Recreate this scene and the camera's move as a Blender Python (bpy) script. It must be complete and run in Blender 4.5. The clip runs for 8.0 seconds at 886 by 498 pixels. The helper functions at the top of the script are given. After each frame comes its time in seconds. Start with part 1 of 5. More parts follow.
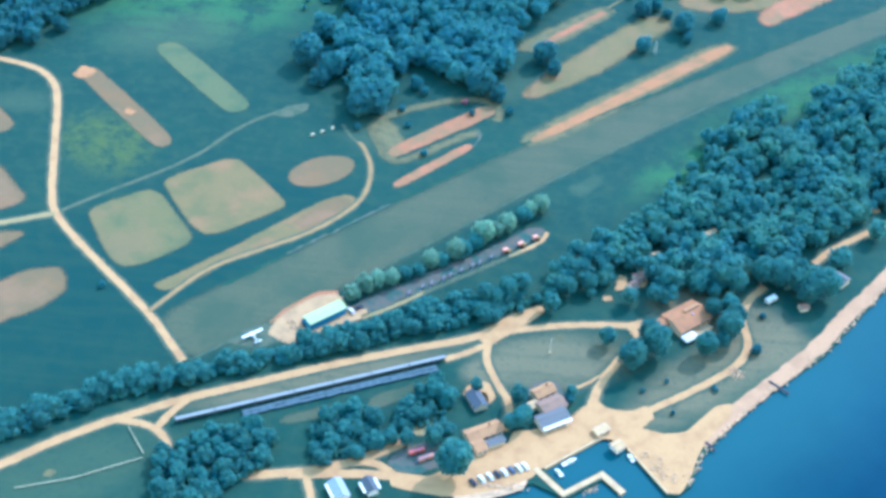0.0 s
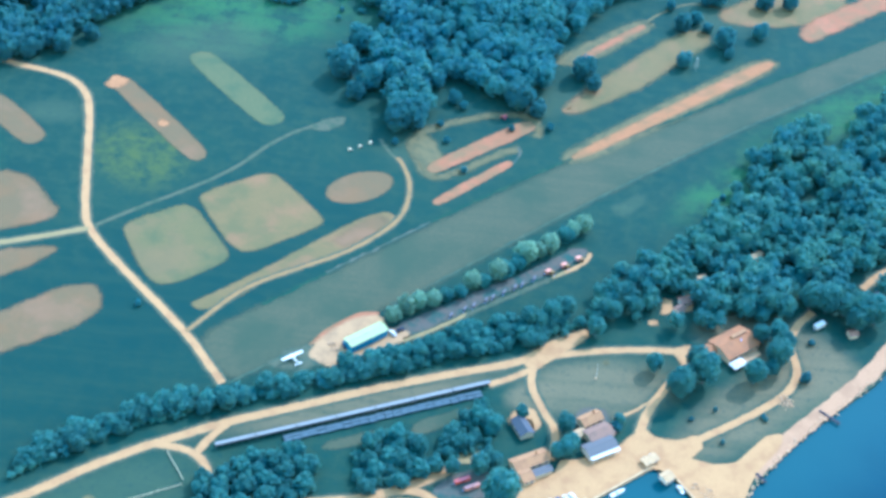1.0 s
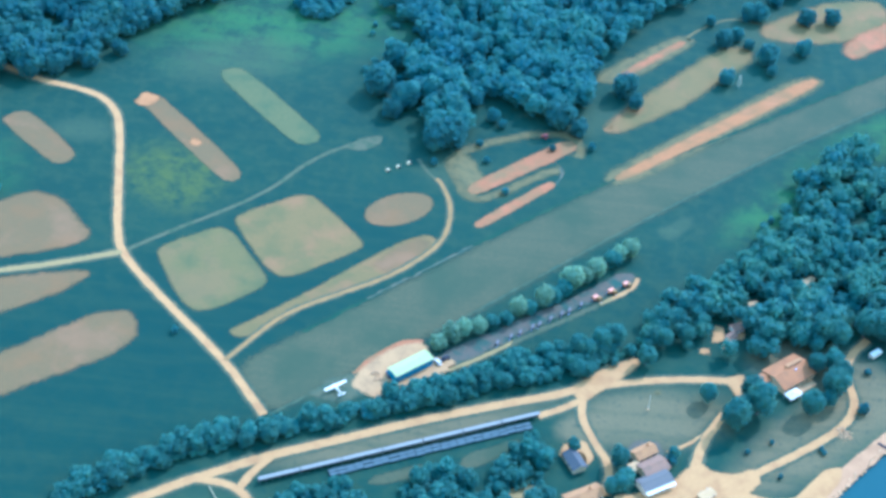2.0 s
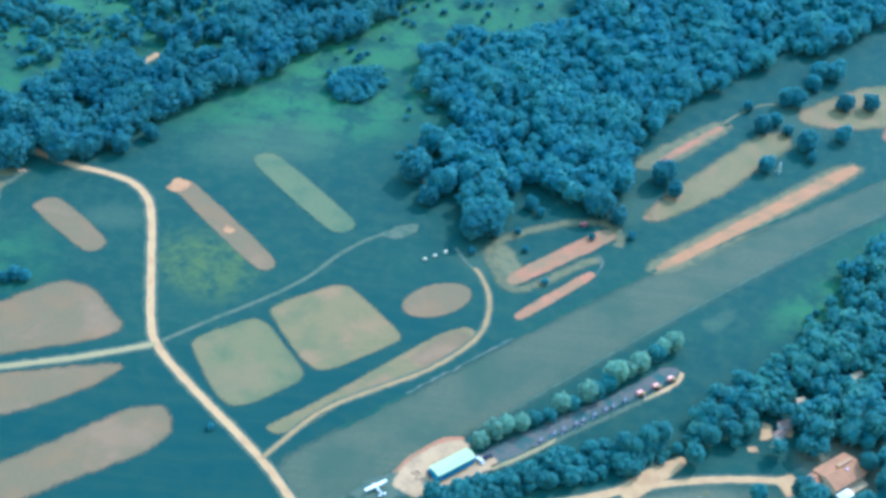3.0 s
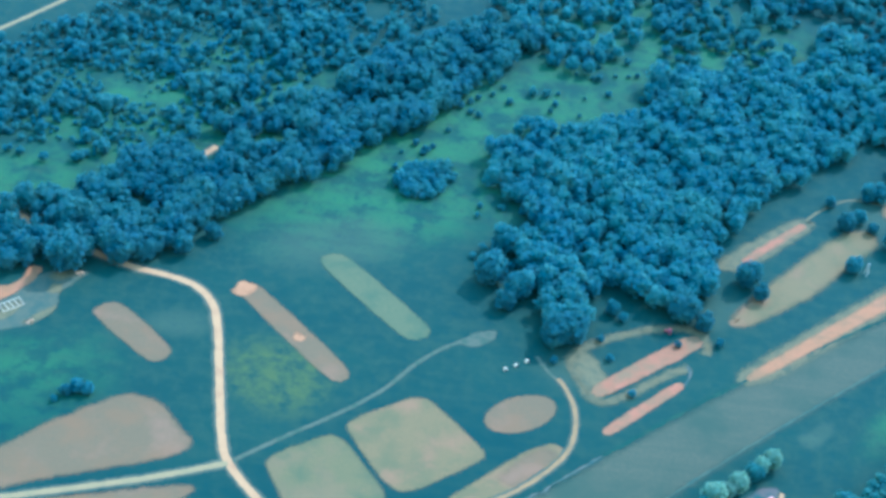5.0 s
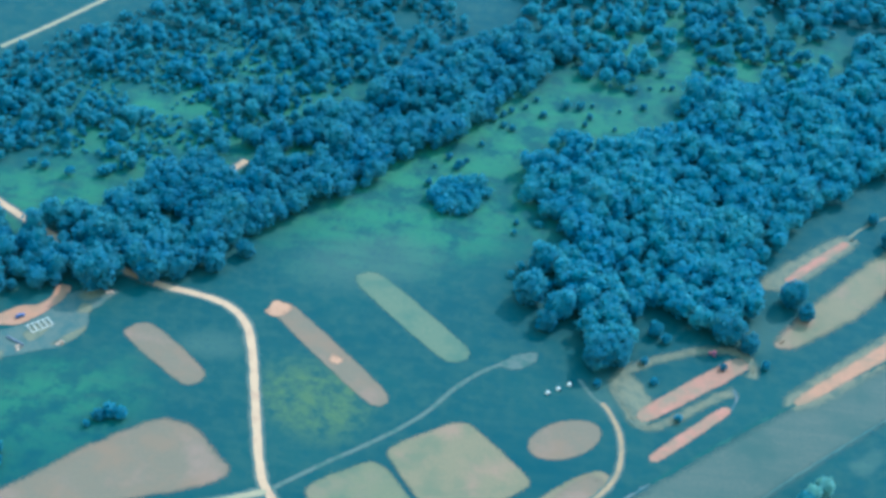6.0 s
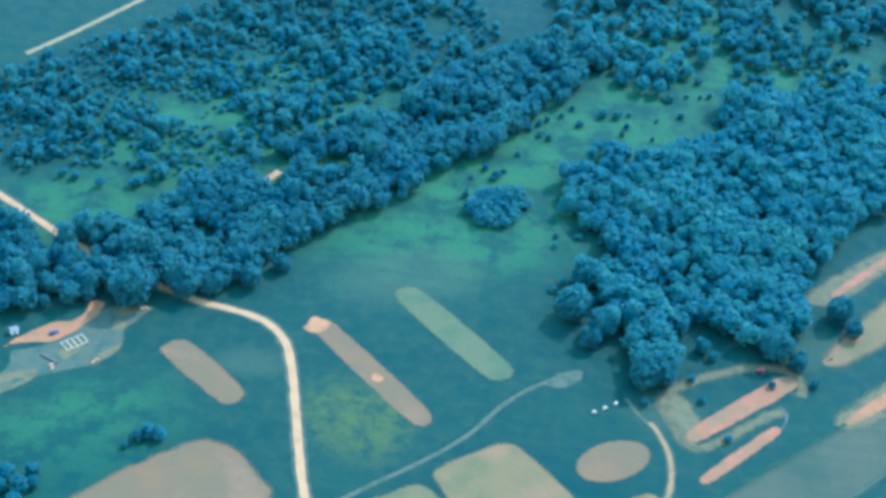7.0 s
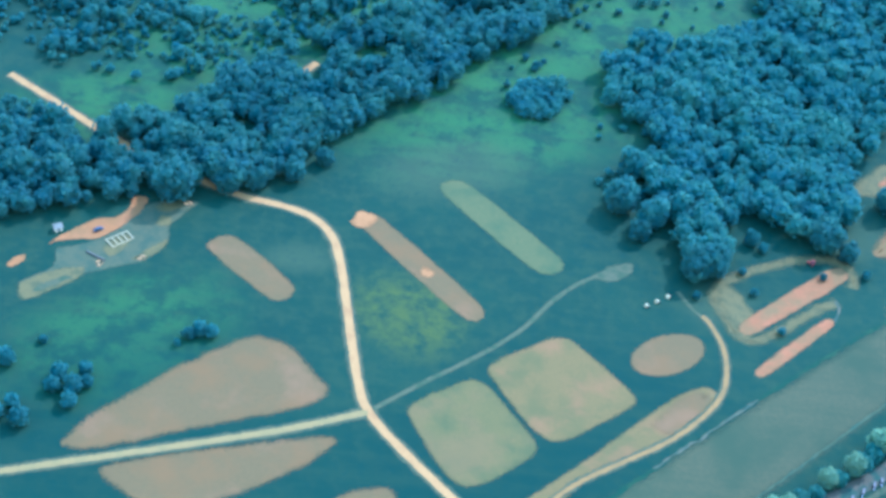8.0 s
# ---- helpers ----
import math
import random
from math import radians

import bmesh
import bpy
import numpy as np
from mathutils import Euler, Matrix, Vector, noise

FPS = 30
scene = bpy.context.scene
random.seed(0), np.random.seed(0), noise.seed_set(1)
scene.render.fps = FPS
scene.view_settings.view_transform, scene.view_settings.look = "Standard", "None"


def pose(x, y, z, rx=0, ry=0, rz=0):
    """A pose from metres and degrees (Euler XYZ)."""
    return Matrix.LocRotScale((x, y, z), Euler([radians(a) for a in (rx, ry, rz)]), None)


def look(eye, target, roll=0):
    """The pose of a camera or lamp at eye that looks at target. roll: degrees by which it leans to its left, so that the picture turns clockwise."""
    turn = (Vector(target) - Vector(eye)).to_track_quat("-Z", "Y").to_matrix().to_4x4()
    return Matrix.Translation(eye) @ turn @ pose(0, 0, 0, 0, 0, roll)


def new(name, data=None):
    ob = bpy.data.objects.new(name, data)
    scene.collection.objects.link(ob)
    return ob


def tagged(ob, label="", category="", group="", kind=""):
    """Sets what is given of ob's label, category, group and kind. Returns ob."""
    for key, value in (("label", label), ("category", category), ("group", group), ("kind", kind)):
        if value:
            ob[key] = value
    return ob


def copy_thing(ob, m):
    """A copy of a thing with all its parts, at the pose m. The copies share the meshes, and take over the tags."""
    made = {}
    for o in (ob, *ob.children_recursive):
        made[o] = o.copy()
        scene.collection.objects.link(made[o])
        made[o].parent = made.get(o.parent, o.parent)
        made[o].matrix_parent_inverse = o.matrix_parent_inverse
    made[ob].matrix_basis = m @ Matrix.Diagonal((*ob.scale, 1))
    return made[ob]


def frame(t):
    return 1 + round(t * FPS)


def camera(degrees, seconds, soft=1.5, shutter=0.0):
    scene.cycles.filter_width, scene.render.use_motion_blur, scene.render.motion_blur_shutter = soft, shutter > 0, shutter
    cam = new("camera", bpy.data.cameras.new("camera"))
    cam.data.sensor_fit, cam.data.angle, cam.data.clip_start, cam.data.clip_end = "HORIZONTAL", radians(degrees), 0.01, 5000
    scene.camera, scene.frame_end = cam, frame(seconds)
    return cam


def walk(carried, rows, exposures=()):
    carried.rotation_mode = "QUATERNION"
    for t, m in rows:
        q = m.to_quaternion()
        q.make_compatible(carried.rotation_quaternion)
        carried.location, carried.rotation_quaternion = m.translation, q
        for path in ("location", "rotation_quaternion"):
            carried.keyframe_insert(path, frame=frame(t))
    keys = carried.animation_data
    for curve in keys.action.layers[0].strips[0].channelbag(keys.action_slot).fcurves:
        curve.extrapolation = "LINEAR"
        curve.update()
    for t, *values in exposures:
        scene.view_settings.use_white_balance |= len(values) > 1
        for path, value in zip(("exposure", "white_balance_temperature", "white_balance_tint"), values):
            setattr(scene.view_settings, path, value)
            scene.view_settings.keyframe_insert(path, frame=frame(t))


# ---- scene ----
cam = camera(29.30, 8.0, soft=3.4)
PATH = [
    (0, look((-0.00, 0.00, 540.00), (-0.01, 450.16, 143.32), 5.056)),
    (0.5, look((-11.74, 8.44, 538.80), (-10.76, 456.00, 139.18), 5.587)),
    (1, look((-24.38, 19.94, 537.40), (-21.56, 468.33, 138.74), 6.007)),
    (1.2, look((-29.38, 25.14, 536.02), (-25.90, 473.56, 137.38), 6.093)),
    (2.3, look((-56.23, 49.03, 526.31), (-49.77, 499.21, 129.70), 6.454)),
    (2.5, look((-60.02, 53.21, 526.31), (-54.22, 505.10, 131.65), 6.532)),
    (2.7, look((-63.74, 57.25, 526.51), (-58.98, 512.91, 136.19), 6.579)),
    (3, look((-69.20, 63.98, 526.27), (-65.53, 526.82, 144.47), 6.453)),
    (3.2, look((-73.14, 69.29, 525.61), (-69.78, 535.18, 147.55), 6.513)),
    (3.5, look((-79.86, 77.01, 524.72), (-76.78, 546.65, 151.33), 6.477)),
    (4, look((-89.89, 89.51, 522.58), (-87.41, 562.91, 153.95), 6.461)),
    (4.5, look((-101.36, 98.58, 520.67), (-98.25, 572.82, 153.13), 6.536)),
    (4.7, look((-105.96, 102.06, 519.97), (-102.25, 576.44, 152.60), 6.594)),
    (5.8, look((-131.39, 125.80, 513.31), (-124.34, 599.51, 145.14), 6.940)),
    (6, look((-135.96, 129.49, 512.47), (-128.32, 603.11, 144.20), 7.064)),
    (6.5, look((-147.46, 139.00, 510.66), (-138.68, 612.52, 142.29), 7.217)),
    (7, look((-159.74, 147.82, 506.80), (-148.95, 620.37, 137.24), 7.366)),
    (7.2, look((-165.38, 149.81, 505.70), (-153.68, 618.19, 130.88), 7.142)),
    (7.5, look((-174.25, 152.38, 503.95), (-159.96, 613.27, 120.05), 7.021)),
    (7.7, look((-180.18, 154.06, 502.15), (-163.86, 611.13, 113.79), 7.229)),
    (8, look((-189.34, 156.12, 499.18), (-167.77, 603.51, 99.97), 7.918)),
]
EXPOSURES = [(0.0, 2.21, 3810, 22), (2.5, 2.13, 3750, 20.5), (4.5, 2.12, 3650, 20), (6.0, 2.12, 3600, 19.5), (8.0, 2.17, 3750, 19)]
walk(cam, PATH, EXPOSURES)

# ---- sky and sun ----
SUN_TO = Vector((0.62, 0.78, 0.0)).normalized()
SUN_ELEVATION = radians(43)
world = bpy.data.worlds.new("sky")
scene.world = world
world.use_nodes = True
wn = world.node_tree
wn.nodes.clear()
sky = wn.nodes.new("ShaderNodeTexSky")
sky.sky_type = "NISHITA"
sky.sun_disc = False
sky.sun_elevation = SUN_ELEVATION
sky.sun_rotation = math.atan2(SUN_TO.x, SUN_TO.y)
sky.air_density = 3.2
sky.dust_density = 0.4
sky.ozone_density = 6.0
background = wn.nodes.new("ShaderNodeBackground")
background.inputs["Strength"].default_value = 0.15
world_out = wn.nodes.new("ShaderNodeOutputWorld")
wn.links.new(sky.outputs[0], background.inputs[0])
wn.links.new(background.outputs[0], world_out.inputs[0])
sun_data = bpy.data.lights.new("sun", "SUN")
sun_data.energy = 1.45
sun_data.angle = radians(2.5)
sun_data.color = (1.0, 0.87, 0.74)
sun = new("sun", sun_data)
sun_from = Vector((SUN_TO.x * math.cos(SUN_ELEVATION), SUN_TO.y * math.cos(SUN_ELEVATION), math.sin(SUN_ELEVATION)))
sun.matrix_world = look(Vector((0, 600, 0)) + sun_from * 900, (0, 600, 0))

# ---- materials ----


def nodes_of(name, rough=0.9, metal=0.0, spec=0.3):
    m = bpy.data.materials.new(name)
    m.use_nodes = True
    t = m.node_tree
    b = t.nodes["Principled BSDF"]
    b.inputs["Roughness"].default_value = rough
    b.inputs["Metallic"].default_value = metal
    b.inputs["Specular IOR Level"].default_value = spec
    return m, t, b


def noise_of(t, coords, scale, detail=4.0, rough=0.6):
    n = t.nodes.new("ShaderNodeTexNoise")
    n.inputs["Scale"].default_value = scale
    n.inputs["Detail"].default_value = detail
    n.inputs["Roughness"].default_value = rough
    t.links.new(coords, n.inputs["Vector"])
    return n.outputs[0]


def ramp(t, fac, lo, hi):
    n = t.nodes.new("ShaderNodeMapRange")
    n.inputs["From Min"].default_value = lo
    n.inputs["From Max"].default_value = hi
    n.interpolation_type = "SMOOTHSTEP"
    t.links.new(fac, n.inputs["Value"])
    return n.outputs[0]


def mixed(t, fac, a, b):
    n = t.nodes.new("ShaderNodeMix")
    n.data_type = "RGBA"
    if isinstance(fac, float):
        n.inputs[0].default_value = fac
    else:
        t.links.new(fac, n.inputs[0])
    for k, v in ((6, a), (7, b)):
        if isinstance(v, tuple):
            n.inputs[k].default_value = (*v, 1)
        else:
            t.links.new(v, n.inputs[k])
    return n.outputs[2]


def times(t, a, b):
    n = t.nodes.new("ShaderNodeMath")
    n.operation = "MULTIPLY"
    for k, v in ((0, a), (1, b)):
        if isinstance(v, float):
            n.inputs[k].default_value = v
        else:
            t.links.new(v, n.inputs[k])
    return n.outputs[0]


def bumped(t, b, height, strength, distance):
    n = t.nodes.new("ShaderNodeBump")
    n.inputs["Strength"].default_value = strength
    n.inputs["Distance"].default_value = distance
    t.links.new(height, n.inputs["Height"])
    t.links.new(n.outputs[0], b.inputs["Normal"])


def surface(name, dark, light, patch, big=0.05, small=0.7, rough=0.95, spec=0.2, bump=0.3, patchiness=0.5, blush=None, fade=False, streaks=None):
    """Two tones by fine grain, a third in large soft patches."""
    m, t, b = nodes_of(name, rough, 0, spec)
    co = t.nodes.new("ShaderNodeTexCoord").outputs["Object"]
    fine = noise_of(t, co, small, 6, 0.7)
    wide = noise_of(t, co, big, 5, 0.6)
    base = mixed(t, ramp(t, fine, 0.3, 0.7), dark, light)
    col = mixed(t, times(t, ramp(t, wide, 0.42, 0.68), patchiness * 2), base, patch)
    if blush:
        shift = t.nodes.new("ShaderNodeVectorMath")
        shift.inputs[1].default_value = (137, 61, 5)
        t.links.new(co, shift.inputs[0])
        col = mixed(t, times(t, ramp(t, noise_of(t, shift.outputs[0], big * 0.8, 4, 0.6), 0.48, 0.70), 0.6), col, blush)
        col = mixed(t, times(t, ramp(t, noise_of(t, co, 0.28, 6, 0.8), 0.52, 0.72), 0.55), col, patch)
        col = mixed(t, times(t, ramp(t, noise_of(t, co, 0.5, 4, 0.7), 0.60, 0.74), 0.4), col, GRASS_DRY)
    if streaks:
        lean = t.nodes.new("ShaderNodeMapping")
        lean.inputs["Rotation"].default_value = (0, 0, radians(-streaks))
        lean.inputs["Scale"].default_value = (0.010, 0.22, 1)
        t.links.new(co, lean.inputs["Vector"])
        col = mixed(t, times(t, ramp(t, noise_of(t, lean.outputs[0], 1.0, 5, 0.65), 0.40, 0.70), 0.4), col, patch)
    t.links.new(col, b.inputs["Base Color"])
    if bump:
        bumped(t, b, fine, bump, 0.3)
    if fade:
        thin_out(t, b, co)
    return m


def thin_out(t, b, co):
    """Bare soil gives way to the grass below it along a ragged edge."""
    at = t.nodes.new("ShaderNodeAttribute")
    at.attribute_name = "edge"
    ad = t.nodes.new("ShaderNodeMath")
    ad.operation = "ADD"
    t.links.new(at.outputs["Fac"], ad.inputs[0])
    t.links.new(ramp(t, noise_of(t, co, 1.3, 6, 0.8), 0.3, 0.7), ad.inputs[1])
    clear = t.nodes.new("ShaderNodeBsdfTransparent")
    both = t.nodes.new("ShaderNodeMixShader")
    t.links.new(ramp(t, ad.outputs[0], 0.97, 1.03), both.inputs[0])
    t.links.new(b.outputs[0], both.inputs[1])
    t.links.new(clear.outputs[0], both.inputs[2])
    t.links.new(both.outputs[0], t.nodes["Material Output"].inputs["Surface"])


def paint(name, color, rough=0.5, metal=0.0, wear=0.25, scale=1.2, spec=0.4):
    """A painted, metal or plastic skin with faint dirt."""
    m, t, b = nodes_of(name, rough, metal, spec)
    co = t.nodes.new("ShaderNodeTexCoord").outputs["Object"]
    n = noise_of(t, co, scale, 5, 0.65)
    dirt = tuple(c * 0.62 + 0.02 for c in color)
    t.links.new(mixed(t, times(t, ramp(t, n, 0.4, 0.75), wear * 2), color, dirt), b.inputs["Base Color"])
    return m


def ellipse_mask(t, co, wobble, x, y, a, b, turn, soft=0.5):
    """1 inside a soft, ragged ellipse on the ground."""
    mp = t.nodes.new("ShaderNodeMapping")
    mp.vector_type = "TEXTURE"
    mp.inputs["Location"].default_value = (x, y, 0)
    mp.inputs["Rotation"].default_value = (0, 0, radians(turn))
    mp.inputs["Scale"].default_value = (a, b, 1000)
    t.links.new(co, mp.inputs["Vector"])
    ln = t.nodes.new("ShaderNodeVectorMath")
    ln.operation = "LENGTH"
    t.links.new(mp.outputs[0], ln.inputs[0])
    ad = t.nodes.new("ShaderNodeMath")
    ad.operation = "ADD"
    t.links.new(ln.outputs["Value"], ad.inputs[0])
    t.links.new(wobble, ad.inputs[1])
    return ramp(t, ad.outputs[0], 1.0 + soft + 0.25, 1.0 - soft + 0.25)


def ground_material():
    m, t, b = nodes_of("grassland", 0.95, 0, 0.25)
    co = t.nodes.new("ShaderNodeTexCoord").outputs["Object"]
    fine = noise_of(t, co, 0.9, 6, 0.75)
    mid = noise_of(t, co, 0.12, 5, 0.65)
    wide = noise_of(t, co, 0.02, 4, 0.55)
    wob = times(t, noise_of(t, co, 0.045, 6, 0.7), 0.5)
    base = mixed(t, ramp(t, wide, 0.35, 0.65), GRASS_A, GRASS_B)
    base = mixed(t, times(t, ramp(t, mid, 0.4, 0.66), 0.75), base, GRASS_C)
    fleck = noise_of(t, co, 0.21, 6, 0.75)
    base = mixed(t, times(t, ramp(t, fleck, 0.56, 0.74), 0.4), base, GRASS_DRY)
    lush = [(-140, 815, 70, 40, 25), (-120, 880, 60, 34, 50), (-60, 915, 60, 40, 40), (125, 695, 40, 12, 42), (-290, 640, 46, 30, 40),
            (-330, 790, 40, 26, 20), (-250, 880, 90, 60, 35), (60, 990, 60, 40, 30), (0, 1010, 70, 50, 30), (205, 770, 90, 22, 40)]
    dry = [(-160, 772, 34, 20, 20), (-225, 700, 14, 9, 0), (55, 545, 32, 14, 15), (-40, 697, 16, 12, 20), (130, 852, 24, 16, 40),
           (72, 673, 4, 9, -35), (66, 667, 5, 5, 10), (210, 770, 12, 5, 40), (140, 545, 30, 20, 40), (30, 750, 16, 10, 40), (-150, 452, 46, 18, 28), (-84, 543, 14, 9, 35)]
    lush_mix = mixed(t, times(t, ramp(t, noise_of(t, co, 0.055, 6, 0.7), 0.42, 0.62), 0.9), GRASS_LUSH, GRASS_B)
    lush_mix = mixed(t, times(t, ramp(t, noise_of(t, co, 0.075, 5, 0.7), 0.55, 0.7), 0.5), lush_mix, GRASS_YELLOW)
    for e in lush:
        base = mixed(t, times(t, ellipse_mask(t, co, wob, *e), 0.85), base, lush_mix)
    for e in dry:
        base = mixed(t, times(t, ellipse_mask(t, co, wob, *e), 0.6), base, GRASS_DRY)
    for e in [(-195, 525, 105, 55, 42), (-275, 590, 70, 60, 40), (-115, 612, 85, 40, 42)]:
        base = mixed(t, times(t, ellipse_mask(t, co, wob, *e), 0.6), base, GRASS_DEEP)
    yellow = ellipse_mask(t, co, wob, -175, 672, 24, 21, -40, 0.45)
    base = mixed(t, times(t, yellow, ramp(t, mid, 0.3, 0.62)), base, GRASS_YELLOW)
    for e in [(54, 543, 34, 17, 15), (122, 540, 48, 15, 45), (150, 572, 18, 26, 45), (-48, 520, 62, 6, 24), (25, 533, 12, 8, 20), (112, 590, 16, 8, 30)]:
        base = mixed(t, times(t, ellipse_mask(t, co, wob, *e, 0.4), 0.85), base, GRASS_GREY)
    lean = t.nodes.new("ShaderNodeMapping")
    lean.inputs["Rotation"].default_value = (0, 0, radians(-42))
    lean.inputs["Scale"].default_value = (0.012, 0.16, 1)
    t.links.new(co, lean.inputs["Vector"])
    streak = noise_of(t, lean.outputs[0], 1.0, 5, 0.6)
    base = mixed(t, times(t, ramp(t, streak, 0.42, 0.7), 0.35), base, GRASS_C)
    blot = noise_of(t, co, 0.3, 4, 0.7)
    base = mixed(t, times(t, ramp(t, blot, 0.5, 0.72), 0.45), base, GRASS_DARK)
    base = mixed(t, times(t, ramp(t, fine, 0.45, 0.75), 0.35), base, GRASS_DARK)
    t.links.new(base, b.inputs["Base Color"])
    bumped(t, b, fine, 0.4, 0.5)
    return m


GRASS_A, GRASS_B, GRASS_C = (0.0110, 0.0314, 0.0110), (0.0142, 0.0369, 0.0119), (0.0276, 0.0448, 0.0123)
GRASS_LUSH, GRASS_DRY, GRASS_YELLOW, GRASS_DARK = (0.0485, 0.0940, 0.0145), (0.0565, 0.0663, 0.0182), (0.0651, 0.0737, 0.0076), (0.0056, 0.0294, 0.0160)
GRASS_DEEP = (0.0064, 0.0273, 0.0118)
GRASS_GREY = (0.1382, 0.0965, 0.0269)
GROUND = ground_material()
RUNWAY = surface("mown_runway", (0.0583, 0.0583, 0.0178), (0.0809, 0.0669, 0.0197), (0.0438, 0.0523, 0.0158), 0.03, 0.5, fade=True, streaks=41)
CROP_TAN = surface("ripe_crop", (0.1395, 0.0886, 0.0179), (0.1717, 0.1014, 0.0208), (0.1145, 0.0849, 0.0174), 0.06, 0.9, blush=(0.2346, 0.1033, 0.0264), fade=True)
CROP_OLIVE = surface("olive_crop", (0.1134, 0.0849, 0.0168), (0.1423, 0.0978, 0.0196), (0.0912, 0.0793, 0.0174), 0.06, 0.9, blush=(0.1668, 0.0959, 0.0229), fade=True)
CROP_GREY = surface("stubble", (0.1226, 0.0743, 0.0180), (0.1412, 0.0830, 0.0201), (0.1595, 0.0809, 0.0180), 0.05, 0.6, blush=(0.2111, 0.1006, 0.0290), fade=True)
CROP_GREEN = surface("green_crop", (0.0848, 0.0841, 0.0193), (0.1097, 0.0930, 0.0215), (0.0695, 0.0773, 0.0193), 0.06, 0.6, fade=True)
SOIL = surface("bare_soil", (0.2406, 0.0871, 0.0205), (0.2954, 0.1051, 0.0242), (0.1859, 0.0997, 0.0236), 0.09, 0.5, fade=True, streaks=43, blush=(0.3745, 0.1174, 0.0318))
SOIL_PALE = surface("pale_soil", (0.2685, 0.1021, 0.0205), (0.3246, 0.1248, 0.0248), (0.2068, 0.0996, 0.0211), 0.08, 0.5, fade=True, streaks=43, blush=(0.3583, 0.1304, 0.0329))
SOIL_BRIGHT = surface("bright_soil", (0.2932, 0.1193, 0.0253), (0.3819, 0.1568, 0.0337), (0.2221, 0.0956, 0.0196), 0.2, 0.9, fade=True)
YARD = surface("yard_gravel", (0.3375, 0.1782, 0.0484), (0.4012, 0.2105, 0.0570), (0.2642, 0.1420, 0.0409), 0.14, 1.1, patchiness=0.45, fade=True)
GRAVEL = surface("pale_gravel", (0.3514, 0.1719, 0.0387), (0.4233, 0.2098, 0.0490), (0.2998, 0.1386, 0.0324), 0.12, 1.2, patchiness=0.4, fade=True)
VERGE = surface("worn_verge", (0.0699, 0.0688, 0.0243), (0.0932, 0.0831, 0.0271), (0.0505, 0.0631, 0.0243), 0.15, 0.8, fade=True)
TRACK = surface("worn_track", (0.0836, 0.0711, 0.0303), (0.1100, 0.0920, 0.0376), (0.0352, 0.0552, 0.0260), 0.22, 0.8, patchiness=0.46, fade=True)
PATH_GREY = surface("grey_track", (0.0729, 0.0703, 0.0244), (0.0964, 0.0855, 0.0280), (0.0470, 0.0608, 0.0192), 0.2, 0.8, fade=True)
TAN_GRASS = surface("dry_tan_grass", (0.1080, 0.0805, 0.0198), (0.1522, 0.1058, 0.0247), (0.0737, 0.0674, 0.0188), 0.16, 0.8, fade=True)
MARGIN = surface("field_margin", (0.0553, 0.0696, 0.0257), (0.0808, 0.0815, 0.0277), (0.0400, 0.0633, 0.0257), 0.15, 0.8, fade=True)
SAND = surface("beach_sand", (0.3460, 0.1666, 0.0488), (0.4066, 0.2023, 0.0619), (0.2951, 0.1431, 0.0424), 0.06, 0.7, fade=True)
GRAVEL_DULL = surface("dull_gravel", (0.2296, 0.1428, 0.0341), (0.2794, 0.1679, 0.0392), (0.1996, 0.1386, 0.0341), 0.12, 1.2, patchiness=0.3, fade=True)
GRAVEL_LANE = surface("trodden_gravel", (0.2267, 0.1195, 0.0246), (0.2757, 0.1371, 0.0272), (0.1839, 0.1061, 0.0246), 0.12, 1.2, patchiness=0.4, fade=True)
DUST = surface("grey_brown_earth", (0.0800, 0.0646, 0.0312), (0.1150, 0.0808, 0.0353), (0.0340, 0.0627, 0.0295), 0.16, 0.9, patchiness=0.5, fade=True)
CONCRETE = surface("concrete", (0.4038, 0.2283, 0.0670), (0.4598, 0.2697, 0.0833), (0.3477, 0.1916, 0.0590), 0.2, 1.5, bump=0.1)
STONE = surface("shore_stone", (0.3790, 0.2092, 0.0663), (0.5275, 0.2902, 0.0970), (0.2838, 0.1625, 0.0575), 0.3, 1.6)


def foliage(name, dark, light, tip, spec=0.35):
    m, t, b = nodes_of(name, 0.7, 0, spec)
    co = t.nodes.new("ShaderNodeTexCoord").outputs["Object"]
    tree = noise_of(t, co, 0.055, 4, 0.6)
    geo = t.nodes.new("ShaderNodeNewGeometry")
    base = mixed(t, ramp(t, tree, 0.35, 0.65), dark, light)
    fresh = noise_of(t, co, 0.14, 2, 0.4)
    base = mixed(t, times(t, ramp(t, fresh, 0.52, 0.70), 0.3), base, tip)
    col = mixed(t, times(t, geo.outputs["Random Per Island"], 0.15), base, tip)
    info = t.nodes.new("ShaderNodeObjectInfo")
    hue = t.nodes.new("ShaderNodeHueSaturation")
    mr = t.nodes.new("ShaderNodeMapRange")
    mr.inputs["To Min"].default_value, mr.inputs["To Max"].default_value = 0.85, 1.2
    t.links.new(info.outputs["Random"], mr.inputs["Value"])
    t.links.new(mr.outputs[0], hue.inputs["Value"])
    t.links.new(col, hue.inputs["Color"])
    t.links.new(hue.outputs[0], b.inputs["Base Color"])
    thin = t.nodes.new("ShaderNodeBsdfTranslucent")
    t.links.new(hue.outputs[0], thin.inputs["Color"])
    both = t.nodes.new("ShaderNodeMixShader")
    both.inputs[0].default_value = 0.56
    t.links.new(b.outputs[0], both.inputs[1])
    t.links.new(thin.outputs[0], both.inputs[2])
    t.links.new(both.outputs[0], t.nodes["Material Output"].inputs["Surface"])
    return m


